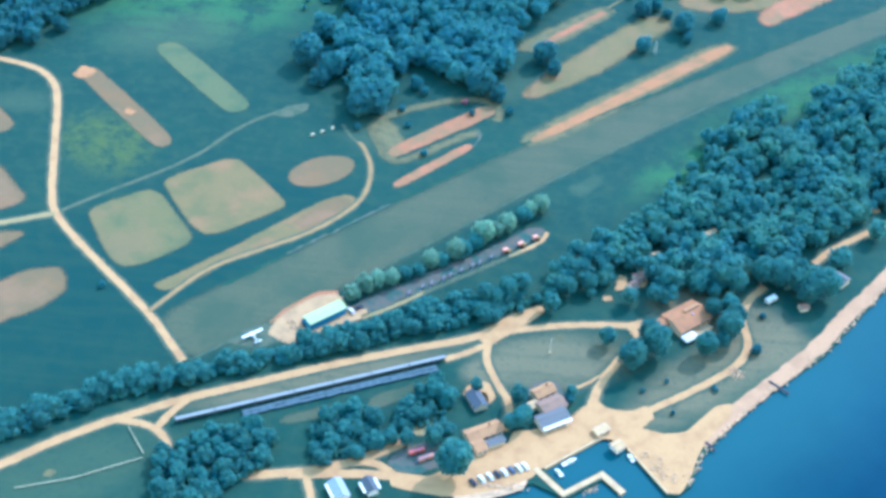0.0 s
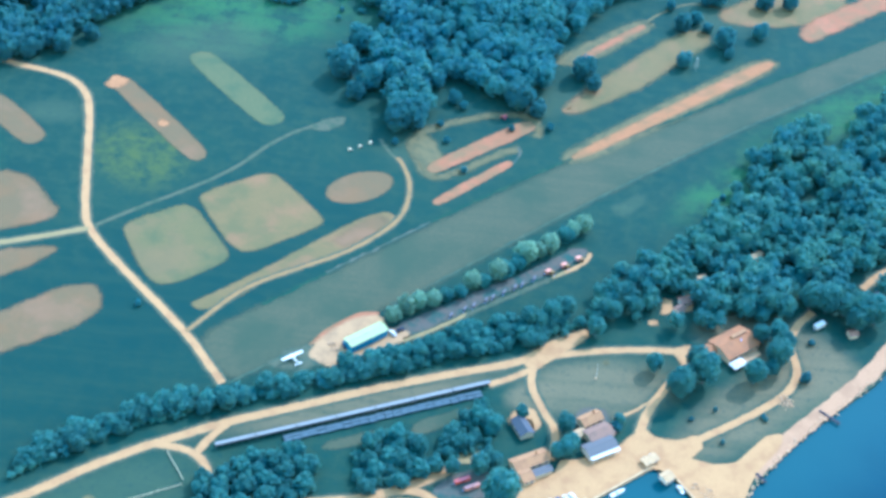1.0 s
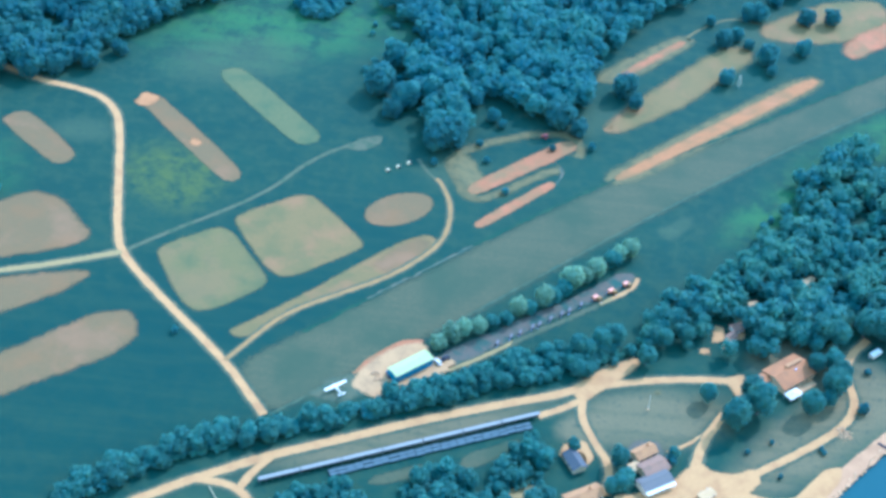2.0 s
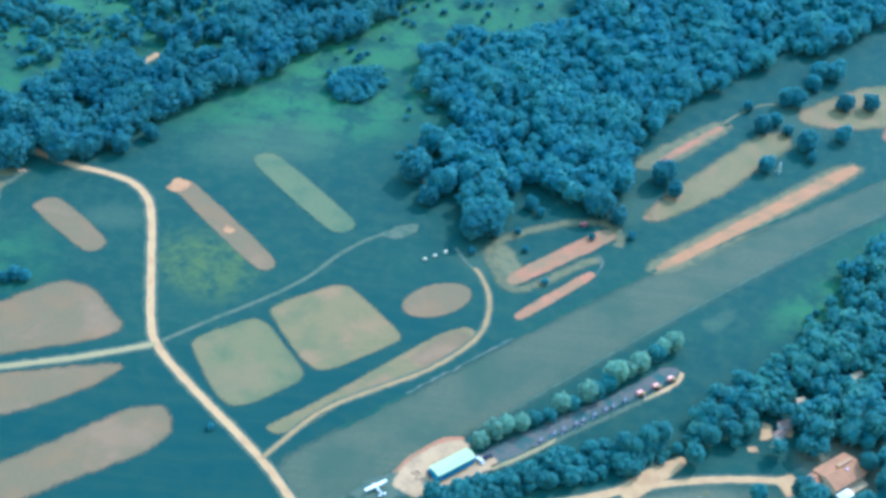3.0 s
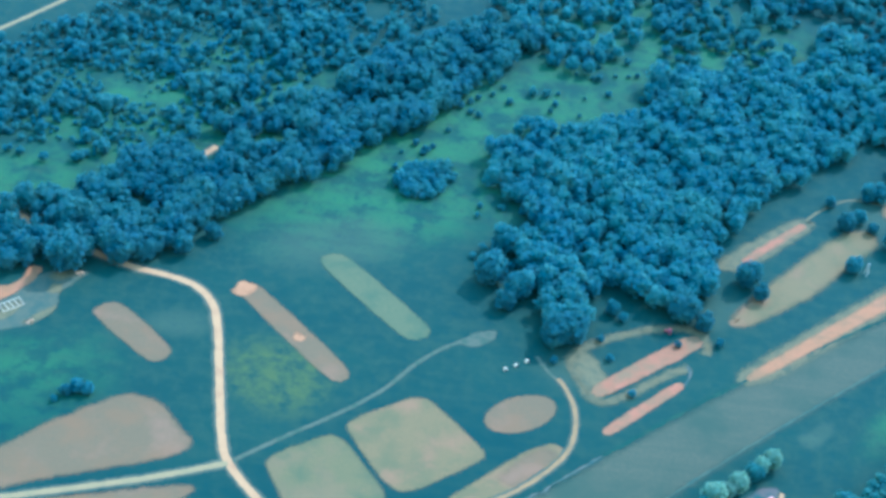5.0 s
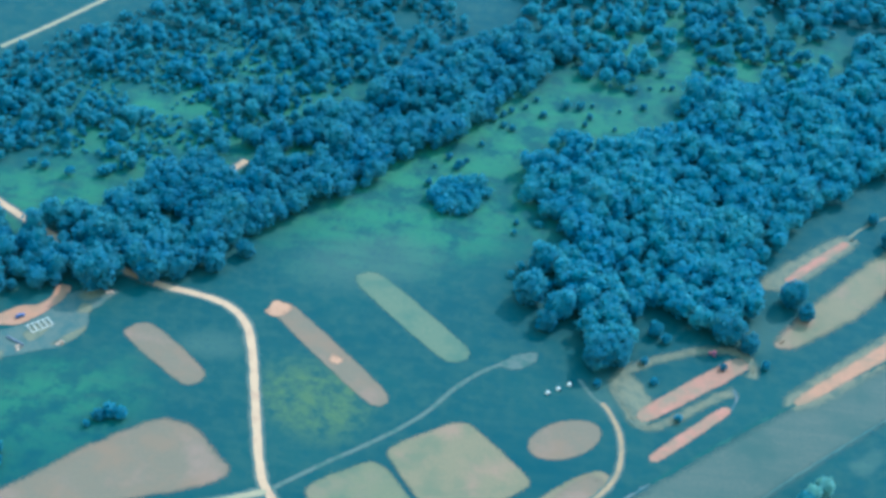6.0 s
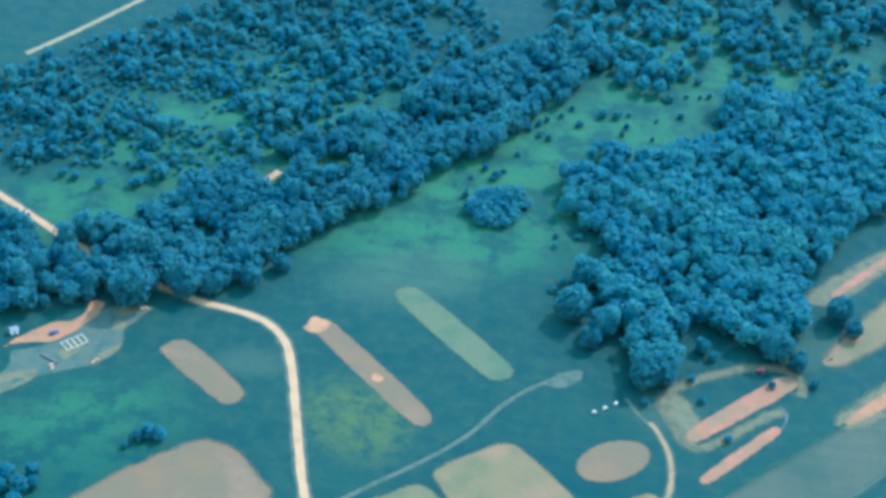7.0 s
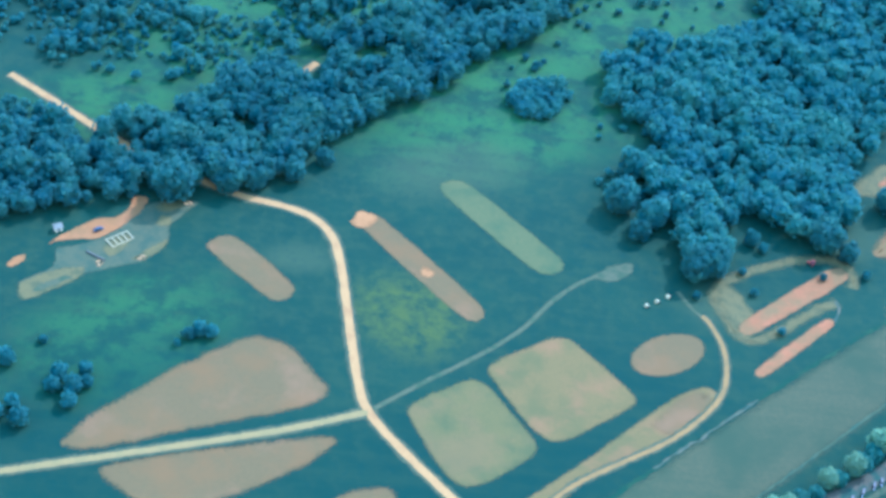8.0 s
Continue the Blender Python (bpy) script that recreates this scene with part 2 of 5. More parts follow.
# Distant haze is painted into these leaf base colours as extra blue.
LEAF_HAZED = foliage("leaves", (0.0734, 0.1485, 0.1201), (0.0963, 0.1827, 0.1170), (0.1376, 0.2284, 0.1141), 0.06)
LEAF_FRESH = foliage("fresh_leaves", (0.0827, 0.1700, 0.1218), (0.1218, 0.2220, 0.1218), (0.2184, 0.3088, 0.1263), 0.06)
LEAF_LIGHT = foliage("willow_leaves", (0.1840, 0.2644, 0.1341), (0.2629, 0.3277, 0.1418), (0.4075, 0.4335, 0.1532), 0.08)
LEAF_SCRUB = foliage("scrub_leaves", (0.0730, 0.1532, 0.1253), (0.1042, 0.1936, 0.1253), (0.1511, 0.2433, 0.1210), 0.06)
BARK = surface("bark", (0.10, 0.08, 0.06), (0.15, 0.12, 0.09), (0.08, 0.07, 0.05), 0.5, 3.0)

# ---- ground, water, fields and roads ----


def part(name, bm, material, parent=None, label=""):
    me = bpy.data.meshes.new(name)
    bm.to_mesh(me)
    bm.free()
    me.materials.append(material)
    ob = new(name, me)
    if parent is not None:
        ob.parent = parent
    if label:
        ob["label"] = label
    return ob


def thing(name, m, label, category, group=""):
    ob = new(name)
    ob.matrix_world = m
    return tagged(ob, label, category, group)


def smooth_line(pts, closed=False, rounds=3, cut=0.25):
    """Corner cutting: a smooth line through the neighbourhood of a few corners."""
    p = [Vector(q).to_2d() for q in pts]
    for k in range(rounds):
        c = cut if k == 0 else 0.25
        out = [] if closed else [p[0]]
        n = len(p)
        for i in range(n if closed else n - 1):
            a, b = p[i], p[(i + 1) % n]
            out += [a.lerp(b, c), b.lerp(a, c)]
        if not closed:
            out.append(p[-1])
        p = out
    return p


def sheet(name, pts, material, z, ragged=0.6, rounds=3, rim=0.0):
    """A flat patch of ground inside a rounded, slightly ragged outline."""
    line = smooth_line(pts, True, rounds, 0.15)
    dense = []
    for i, a in enumerate(line):
        b = line[(i + 1) % len(line)]
        k = max(1, int((b - a).length / 2.5))
        dense += [a.lerp(b, j / k) for j in range(k)]
    bm = bmesh.new()
    edge = bm.verts.layers.float.new("edge")
    vs = []
    for p in dense:
        q = Vector((p.x, p.y, 0.0))
        w = noise.noise_vector(q * 0.16) * ragged + noise.noise_vector(q * 0.6) * ragged * 0.5
        vs.append(bm.verts.new((p.x + w.x, p.y + w.y, z)))
    area = sum(a.co.x * b.co.y - b.co.x * a.co.y for a, b in zip(vs, vs[1:] + vs[:1]))
    if area < 0:
        vs.reverse()
    n, inner = len(vs), vs
    if rim:
        offs = []
        for i, v in enumerate(vs):
            d = (vs[(i + 3) % n].co - vs[i - 3].co).normalized()
            offs.append(Vector((-d.y, d.x, 0)) * rim * 0.5)
        for _ in range(5):
            for i in range(n):
                j = (i + 1) % n
                a = vs[j].co - vs[i].co
                if (a + offs[j] - offs[i]).dot(a) < 0.2 * a.dot(a) or (a - offs[j] + offs[i]).dot(a) < 0.2 * a.dot(a):
                    offs[i], offs[j] = offs[i] * 0.5, offs[j] * 0.5
        inner = [bm.verts.new(v.co + o) for v, o in zip(vs, offs)]
        for i in range(n):
            vs[i].co -= offs[i]
            vs[i][edge] = 1.0
        for i in range(n):
            j = (i + 1) % n
            bm.faces.new((vs[i], vs[j], inner[j], inner[i]))
    f = bm.faces.new(inner)
    bmesh.ops.triangulate(bm, faces=[f])
    for f in bm.faces:
        if f.normal.z < 0:
            f.normal_flip()
    return part(name, bm, material)


def ribbon(name, pts, width, material, z, ragged=0.25, rounds=3, camber=0.03, fray=None):
    """A road of even width along a smooth line."""
    line = smooth_line(pts, False, rounds)
    dense = [line[0]]
    for a, b in zip(line, line[1:]):
        k = max(1, int((b - a).length / 1.2))
        dense += [a.lerp(b, (j + 1) / k) for j in range(k)]
    bm = bmesh.new()
    edge = bm.verts.layers.float.new("edge")
    soft = min(0.45, width * 0.2) if fray is None else fray
    rows = []
    for i, p in enumerate(dense):
        d = (dense[min(i + 1, len(dense) - 1)] - dense[max(i - 1, 0)]).normalized()
        side = Vector((-d.y, d.x))
        q = Vector((p.x, p.y, 0))
        l = width / 2 + noise.noise(q * 0.2) * ragged
        r = width / 2 + noise.noise(q * 0.2 + Vector((50, 0, 0))) * ragged
        rows.append([bm.verts.new((*(p + side * (l + soft)), z)), bm.verts.new((*(p + side * (l - soft)), z)), bm.verts.new((*p, z + camber)),
                     bm.verts.new((*(p - side * (r - soft)), z)), bm.verts.new((*(p - side * (r + soft)), z))])
        rows[-1][0][edge] = rows[-1][4][edge] = 1.0
    for a, b in zip(rows, rows[1:]):
        for k in range(4):
            bm.faces.new((a[k], a[k + 1], b[k + 1], b[k]))
    bmesh.ops.recalc_face_normals(bm, faces=bm.faces)
    if bm.faces[:] and sum(f.normal.z for f in bm.faces) < 0:
        bmesh.ops.reverse_faces(bm, faces=bm.faces)
    return part(name, bm, material)


COAST = [(1400, 2300), (700, 1240), (420, 900), (300, 733), (211.5, 608), (191, 579), (179, 562), (162, 545.5), (142.5, 525.6), (127.4, 506), (118, 492), (113, 476), (107, 470), (102, 470),
         (86, 494), (77, 500), (51, 478.5), (60, 467.5), (75, 480.5), (84.5, 471), (82, 468.5), (75.5, 475.2), (60, 463), (54, 466), (46, 470), (30, 462), (10, 457), (-20, 448), (-90, 425), (-220, 400), (-500, 420), (-1200, 900)]


def build_ground():
    bm = bmesh.new()
    rim = [(1400, 2300), (0, 3000), (-1200, 2600)]
    loop = COAST + [rim[2], rim[1]]
    top = [bm.verts.new((x, y, 0)) for x, y in loop]
    f = bm.faces.new(top)
    f.normal_update()
    if f.normal.z < 0:
        f.normal_flip()
    low = [bm.verts.new((x, y, -3)) for x, y in loop]
    n = len(loop)
    for i in range(n):
        bm.faces.new((top[i], low[i], low[(i + 1) % n], top[(i + 1) % n]))
    bmesh.ops.triangulate(bm, faces=[f])
    bmesh.ops.recalc_face_normals(bm, faces=bm.faces)
    return tagged(part("ground", bm, GROUND), "wide green and brown-tinged grassland of the island", "ground", kind="structure")


build_ground()


def water_material():
    m, t, b = nodes_of("lake_water", 0.4, 0, 0.02)
    co = t.nodes.new("ShaderNodeTexCoord").outputs["Object"]
    wob = times(t, noise_of(t, co, 0.03, 5, 0.6), 0.25)
    deep = mixed(t, ramp(t, noise_of(t, co, 0.02, 4, 0.6), 0.3, 0.7), (0.0045, 0.0205, 0.0255), (0.0060, 0.0262, 0.0318))
    shelf = ellipse_mask(t, co, wob, 122, 570, 172, 74, 50, 0.5)
    col = mixed(t, times(t, shelf, 0.8), deep, (0.0340, 0.0720, 0.0500))
    t.links.new(col, b.inputs["Base Color"])
    bumped(t, b, noise_of(t, co, 0.8, 4, 0.6), 0.25, 0.2)
    return m


bm = bmesh.new()
bmesh.ops.create_grid(bm, x_segments=2, y_segments=2, size=3500, matrix=Matrix.Translation((600, 900, -1.1)))
tagged(part("water", bm, water_material()), "deep blue lake water, calm, lighter over the shore shelf", "lake", kind="structure")


def field(name, pts, material, label, ragged=0.5, rounds=3, z=0.05, rim=2.0):
    return tagged(sheet(name, pts, material, z, ragged, rounds, rim), label, "field", kind="structure")


field("runway", [(-128, 549), (-78, 594), (30, 694), (150, 786), (420, 1005), (700, 1230), (705, 1190), (440, 980), (245, 835), (132, 744), (52, 672), (-30, 592), (-75, 553), (-107, 523)], RUNWAY, "wide mown grass runway, grey-green and even", 0.8, 2, 0.03, rim=7.0)
field("crop_field", [(-173.8, 617.8), (-163.5, 627.2), (-146.5, 638.5), (-139.0, 633.8), (-119.3, 605.6), (-122.1, 599.0), (-140.0, 583.0), (-148.4, 580.2), (-156.9, 586.8)], CROP_OLIVE, "squarish olive-tan crop field with rounded corners", 0.4, rim=3.0)
field("crop_field", [(-141.8, 644.0), (-136.2, 650.6), (-114.4, 666.7), (-105.9, 667.6), (-79.5, 638.3), (-79.5, 632.7), (-107.8, 610.0), (-115.4, 608.1), (-122.9, 614.7)], CROP_TAN, "large squarish tan crop field with rounded corners", 0.4, rim=3.0)
field("crop_field", [(-133, 570), (-119, 582), (-96, 605), (-64, 639), (-50, 648), (-43, 643), (-52, 629), (-77, 607), (-101, 590), (-114, 574), (-127, 566)], CROP_TAN, "long curved tan crop strip beside a gravel lane", 0.5, rim=2.6)
oval = [(-64.5 + math.cos(a) * 18.2 * 0.83 - math.sin(a) * 10.6 * 0.56, 664 + math.cos(a) * 18.2 * 0.56 + math.sin(a) * 10.6 * 0.83) for a in [k * math.pi / 9 for k in range(18)]]
field("mown_strip", [(-64, 491), (-61, 496), (-39, 506), (-38, 501), (-56, 492)], RUNWAY, "pale mown grass strip beside the long sheds", 0.4, 2, rim=2.0)
field("mown_strip", [(-27, 506), (-25, 512), (-2, 525), (-3, 518), (-14, 510), (-23, 504)], RUNWAY, "pale mown grass patch between trees and sheds", 0.4, 2, rim=2.0)
field("crop_field", oval, CROP_GREY, "small oval tan field in grass", 0.25, 2, rim=2.4)
field("crop_field", [(-204, 729), (-195, 737), (-140, 678), (-149, 669)], CROP_GREY, "narrow straight brown-grey crop strip", 0.4, 2, rim=2.4)
field("crop_field", [(-169, 758), (-156, 767), (-105, 713), (-118, 703)], CROP_GREEN, "narrow straight pale green crop strip", 0.4, 2, rim=2.6)
field("crop_field", [(-268, 702), (-255, 712), (-222, 680), (-231, 669)], CROP_GREY, "short grey-brown crop strip with rounded ends", 0.4, rim=2.8)
field("crop_field", [(-304, 580), (-297, 595), (-268, 626), (-240, 650), (-224, 648), (-203, 623), (-213, 613), (-263, 593), (-290, 581)], CROP_GREY, "large wedge-shaped grey-tan field beside the lane", 1.2, 3, rim=4.5)
field("crop_field", [(-290, 571), (-262, 582), (-198, 601), (-203, 590), (-220, 575), (-240, 562), (-262, 553)], CROP_GREY, "tapering grey-tan field below the lane", 0.8, 2, rim=4.5)
field("crop_field", [(-262, 515), (-231, 538), (-191, 573), (-177, 577), (-170, 564), (-177, 550), (-226, 514), (-255, 490)], CROP_GREY, "long grey-tan crop strip with a rounded end", 0.8, 2, rim=4.5)
field("worn_patch", [(-74, 622), (-64, 636), (-54, 644), (-47, 642), (-53, 631), (-66, 618)], CROP_GREY, "browner end of a curved crop strip", 0.8, 2, 0.062, rim=5.0)
field("soil_strip", [(-34, 686), (16, 733), (24, 726), (-29, 679)], SOIL, "narrow strip of bare reddish soil", 0.4, 2, 0.08)
tagged(ribbon("worn_track", [(14, 708), (2, 700), (-18, 682), (-31, 675), (-38, 690), (-44, 705), (-35, 715), (-25, 722), (-11, 729), (3, 735), (17, 736), (24, 728), (22, 718)], 4.6, TAN_GRASS, 0.05, 1.2, camber=0.0, fray=2.2), "worn tan track looped round a soil strip", "track", kind="structure")
field("worn_patch", [(-45, 704), (-38, 714), (-32, 711), (-24, 694), (-22, 686), (-32, 675), (-38, 690)], TAN_GRASS, "patch of worn tan grass", 1.6, 2, 0.03, rim=4.0)
field("bare_patch", [(-205, 727), (-202, 733), (-200, 736), (-196, 733.5), (-193, 731), (-195, 726), (-199, 724)], SOIL_BRIGHT, "bare bright soil at the end of a crop strip", 1.2, 2, 0.09, rim=2.0)
field("bare_patch", [(-171.5, 698), (-169.5, 702.5), (-165, 700), (-167, 695.5)], SOIL_BRIGHT, "small bare bright spot in a crop strip", 0.9, 2, 0.09, rim=2.2)
tagged(ribbon("worn_track", [(11, 695), (14.5, 703), (13, 709)], 1.4, TRACK, 0.06, 0.4, camber=0.0), "short worn curved path in grass", "track", kind="structure")
field("worn_patch", [(-97, 706), (-88, 716), (-78, 719), (-76, 714), (-86, 706)], PATH_GREY, "worn grey widening of a farm track", 1.2, 2, 0.06)
field("worn_patch", [(-336, 656), (-339, 667), (-326, 679), (-328, 690), (-312, 697), (-301, 711), (-294, 726), (-274, 730), (-274, 726), (-284, 712), (-281, 702), (-289, 687), (-302, 682), (-313, 676), (-324, 665)], VERGE, "worn grey-green building plot", 1.0, 2, 0.03)
field("worn_patch", [(-335, 655), (-339, 666), (-326, 677), (-313, 680), (-313, 675), (-323, 665)], TAN_GRASS, "dry tan grass lobe of a building plot", 0.8, 2, 0.04, rim=2.4)
field("worn_patch", [(-332, 661), (-330, 667), (-320, 674), (-317, 673), (-325, 666)], PATH_GREY, "grey-green hollow in dry grass", 0.6, 2, 0.05, rim=1.6)
field("yard", [(-332, 691), (-328, 698), (-321, 705), (-313, 713), (-307, 712.5), (-302, 720), (-302, 730), (-295, 728.5), (-295.5, 721), (-302, 709), (-312, 698), (-321, 697), (-327, 695)], SOIL_PALE, "bare earth yard under the trees", 0.8, 2, 0.08, rim=1.4)
field("yard", [(-346, 676), (-344, 682), (-339.5, 684.5), (-339, 680.5), (-343, 675.5)], SOIL_PALE, "small bare earth spot under trees", 0.6, 2, 0.08, rim=1.2)
for pts in ([(-309, 692.5), (-305.5, 699.5), (-299.5, 704.5), (-297, 699.5), (-301, 691), (-305, 687.5)], [(-295.5, 686.5), (-291, 694), (-282, 703), (-282, 699.5), (-288, 689.5)], [(-291, 722), (-288, 727), (-281, 729.5), (-276, 729.5), (-280, 724), (-286, 720)], [(-289, 711), (-288, 718), (-283, 718), (-283, 711)]):
    field("worn_patch", pts, TAN_GRASS, "patch of dry tan grass on a building plot", 0.7, 2, 0.045, rim=2.0)
field("soil_strip", [(-29, 659), (8, 698), (12, 694), (-25, 655)], SOIL, "thin strip of bare reddish soil", 0.3, 2)
field("soil_strip", [(38, 705), (148, 810), (157, 806), (44, 702)], SOIL_PALE, "long straight strip of pale reddish soil", 0.3, 2, 0.08, rim=3.0)
field("worn_patch", [(31, 704), (146, 813), (161, 807), (46, 698)], TAN_GRASS, "tan dry fringe round a long soil strip", 0.5, 2, 0.05, rim=6.0)
field("crop_field", [(33, 743), (58, 778), (101, 829), (118, 833), (119, 820), (97, 795), (80, 773), (43, 741)], CROP_TAN, "long pointed tan crop field", 1.0, 2, rim=6.0)
tagged(ribbon("worn_track", [(81, 834), (90, 845), (100, 854), (108, 859.5), (119, 860), (126, 857)], 1.6, TAN_GRASS, 0.06, 0.4, camber=0.0), "thin pale path curving round a meadow", "track", kind="structure")
field("worn_patch", [(30, 785), (36, 797), (78, 838), (88, 836), (84, 826), (46, 786)], TAN_GRASS, "tan dry fringe round a soil strip", 1.2, 2, 0.045, rim=5.0)
field("soil_strip", [(44, 795), (80, 834), (83, 830), (48, 793)], SOIL, "thin reddish soil strip beside the wood", 0.7, 2, rim=3.0)
field("crop_field", [(124, 852), (139, 866), (166, 887), (200, 897), (205, 860), (163, 845), (143, 842), (129, 843)], CROP_TAN, "rounded tan crop field with lone trees", 1.2, 3, rim=6.0)
field("soil_strip", [(169, 838), (181, 857), (250, 915), (262, 908), (187, 840), (176, 832)], SOIL, "strip of bare reddish soil beside the runway", 1.6, 2, 0.085, rim=5.0)


def road(pts, width, label, material=None, verge=1.4, z=0.1):
    if verge:
        tagged(ribbon("road_verge", pts, width + verge * 2, VERGE, z - 0.04, 0.7, camber=0.0, fray=0.9), "worn brown grass edge of a lane", "verge", kind="structure")
    return tagged(ribbon("road", pts, width, material or GRAVEL, z), label, "road", kind="structure")


road([(-375, 808), (-362, 799), (-338, 782), (-323, 771), (-296, 755), (-258, 737), (-240, 734), (-224, 730), (-213, 720), (-207, 704), (-200, 665), (-193, 627), (-188, 613), (-169, 591), (-131, 552), (-118, 534), (-110, 523)], 3.6, "pale gravel lane curving through fields")
road([(-188, 614), (-212, 603), (-245, 591), (-303, 572), (-380, 545)], 3.0, "dull grey-tan lane between crop fields", GRAVEL_DULL, z=0.11)
road([(-188, 614), (-167, 633), (-144, 652), (-125, 671), (-116, 687), (-101, 704), (-80, 718)], 2.2, "grey worn farm track through grass", PATH_GREY, 0.0, 0.07)
road([(-58, 704), (-53, 694), (-46, 687)], 2.0, "worn grey track fading into grass", PATH_GREY, 0.0, 0.09)
road([(-48, 690), (-45, 686), (-39.5, 671), (-40, 652), (-45, 638), (-64, 616), (-88, 600), (-106, 587), (-115, 577), (-131, 552)], 2.0, "pale lane looping past a tan crop strip", GRAVEL_LANE, z=0.12, verge=1.0)
road([(-230, 425), (-195, 440), (-174, 454), (-158, 468), (-138, 482), (-118, 493.5), (-105, 501), (-77, 513.5), (-42, 530), (-5, 545), (20, 554), (31, 566), (48, 577)], 4.2, "pale gravel road along a tree belt")
road([(24, 556), (31, 559), (49, 565), (75, 570), (98, 571), (103, 566)], 3.6, "pale gravel road towards a large hall", z=0.12)
road([(-131, 485), (-118, 484), (-110, 478), (-106, 468)], 3.6, "short gravel spur off the road", z=0.12)
road([(-104, 500), (-110, 492), (-114, 483)], 3.4, "gravel link between two roads", z=0.13, verge=0.5)
road([(5, 538), (15, 543.5), (25, 551)], 3.2, "gravel slip road above the sheds", z=0.135)
road([(25, 555), (23, 541), (29, 526), (36, 514), (33, 498)], 3.4, "gravel drive down to the harbour houses", z=0.13)
road([(155, 606), (145, 594), (142, 580), (145, 565), (139, 551), (118, 533), (97, 518), (80, 507)], 3.6, "gravel lane along the shore meadow", z=0.12)
road([(86, 551), (75, 532), (71, 517), (65, 503)], 4.0, "gravel track joining the quay", z=0.14)
road([(-75, 460), (-46, 466), (-31, 472.5), (-15, 482), (-8, 488)], 4.4, "gravel lane through trees", z=0.12)
road([(-49, 464), (-44, 450), (-47, 440)], 3.2, "gravel branch lane", z=0.13)
road([(236, 673), (221, 661), (200, 645), (190, 637), (181, 626)], 3.4, "pale lane through the lakeside wood", z=0.12)
road([(-240, 830), (-231, 844)], 3.5, "short stretch of pale road between trees", z=0.12)
road([(-380, 925), (-365, 945), (-346, 973), (-325, 1005)], 2.2, "pale lane beside a far meadow", GRAVEL_DULL, z=0.12)
field("quay", [(-14, 467), (3, 468), (19, 483), (28, 490), (35, 490.5), (37, 498.5), (45, 499.5), (60, 509.5), (70, 512.5), (84, 512), (92, 507), (102, 504.5), (112, 506.5), (119, 515), (126, 524), (134, 527), (133, 519), (122, 504), (117, 494), (113, 480), (108, 471), (102.5, 471), (86.5, 495), (77, 500), (50, 479), (45, 472), (30, 464), (10, 458), (-13, 461)], GRAVEL, "sunlit pale gravel quay round the harbour", 0.4, 2, 0.112, rim=0.5)
field("gravel_yard", [(58, 505), (67, 516), (73, 522), (78, 517), (87, 516), (97, 521), (99, 514), (90, 502), (70, 500)], GRAVEL, "gravel apron where tracks meet the quay", 0.6, 2, 0.117)
field("bare_patch", [(-16, 473), (-11, 484), (3, 489), (15, 488), (12, 478), (4, 472), (-6, 468)], DUST, "bare brownish ground round two trailers", 1.2, 2, 0.05)
field("bare_patch", [(14, 516), (16, 523), (22, 527), (27, 525), (29, 518), (25, 512), (24, 520), (18, 519)], GRAVEL, "gravel turning round a small house", 0.8, 2, 0.05)
field("bare_patch", [(-8, 491), (1, 491), (10, 494), (12, 498), (3, 499), (-6, 496)], GRAVEL_DULL, "sunny bare ground among trees", 1.5, 2, 0.05)
field("bare_patch", [(40, 520), (46, 530), (56, 531), (60, 524), (52, 516)], DUST, "worn earth behind the cottages", 1.0, 2, 0.05)
field("gravel_yard", [(20, 552), (28, 566), (48, 580), (50, 575), (41, 565), (33, 557), (25, 549)], GRAVEL, "wide gravel road junction", 0.4, 2, 0.107)
field("gravel_yard", [(87, 572), (96, 576), (98, 566), (92, 561), (89, 567)], GRAVEL, "gravel yard beside a hall", 0.4, 2, 0.107)
road([(-56, 463), (-35, 466), (-16, 467.5), (5, 466)], 4.6, "gravel lane to the quay", z=0.15, verge=0.5)
road([(-33, 472), (-24, 474), (-17, 472), (-12, 467)], 4.0, "gravel link lane", z=0.145, verge=0.4)
road([(60, 525), (72, 532.5), (80, 543)], 1.6, "thin worn path across a meadow", z=0.09, verge=0.4)
field("bare_patch", [(-77, 550), (-71, 561), (-56, 576), (-46, 577), (-48, 572), (-58, 568), (-68, 556)], SOIL, "reddish bare earth at the yard's edge", 0.5, 2, 0.052, rim=1.0)
ribbon_beach = ribbon("beach", [(420, 903), (300, 740), (212, 614.5), (190, 588), (179, 570), (162.5, 551.5), (143, 531), (127, 512), (118, 501)], 7.6, SAND, 0.04, 0.8)
tagged(ribbon_beach, "pale stony beach along the lake", "beach", kind="structure")
field("worn_patch", [(-94, 536), (-85, 548), (-74, 553), (-66, 541), (-80, 534)], VERGE, "worn tan grass under a parked aircraft", 1.5, 2, 0.045, rim=4.0)
field("yard", [(-76, 545), (-71, 558), (-56, 573), (-46, 575), (-42, 566), (-33, 567), (-32, 561), (-52, 546), (-60, 538), (-70, 541)], YARD, "bare gravel yard round a metal shed", 1.0, 2, 0.06, rim=2.6)
road([(-34, 560), (-24, 567), (-14, 575), (-7, 581)], 1.8, "thin pale lane beside stored trailers", GRAVEL_DULL, z=0.1, verge=0.8)
road([(-8, 580), (10, 594), (24, 605), (34, 613)], 1.5, "thin overgrown lane beside stored trailers", PATH_GREY, z=0.105, verge=0.6)
road([(32, 611.5), (38, 616.5), (44, 621)], 1.8, "thin pale lane beside orange trailers", GRAVEL_DULL, z=0.11, verge=0.6)
road([(38, 616.5), (44, 621), (49, 627), (50, 632)], 2.0, "pale hooked end of a lane", z=0.12, verge=0.6)
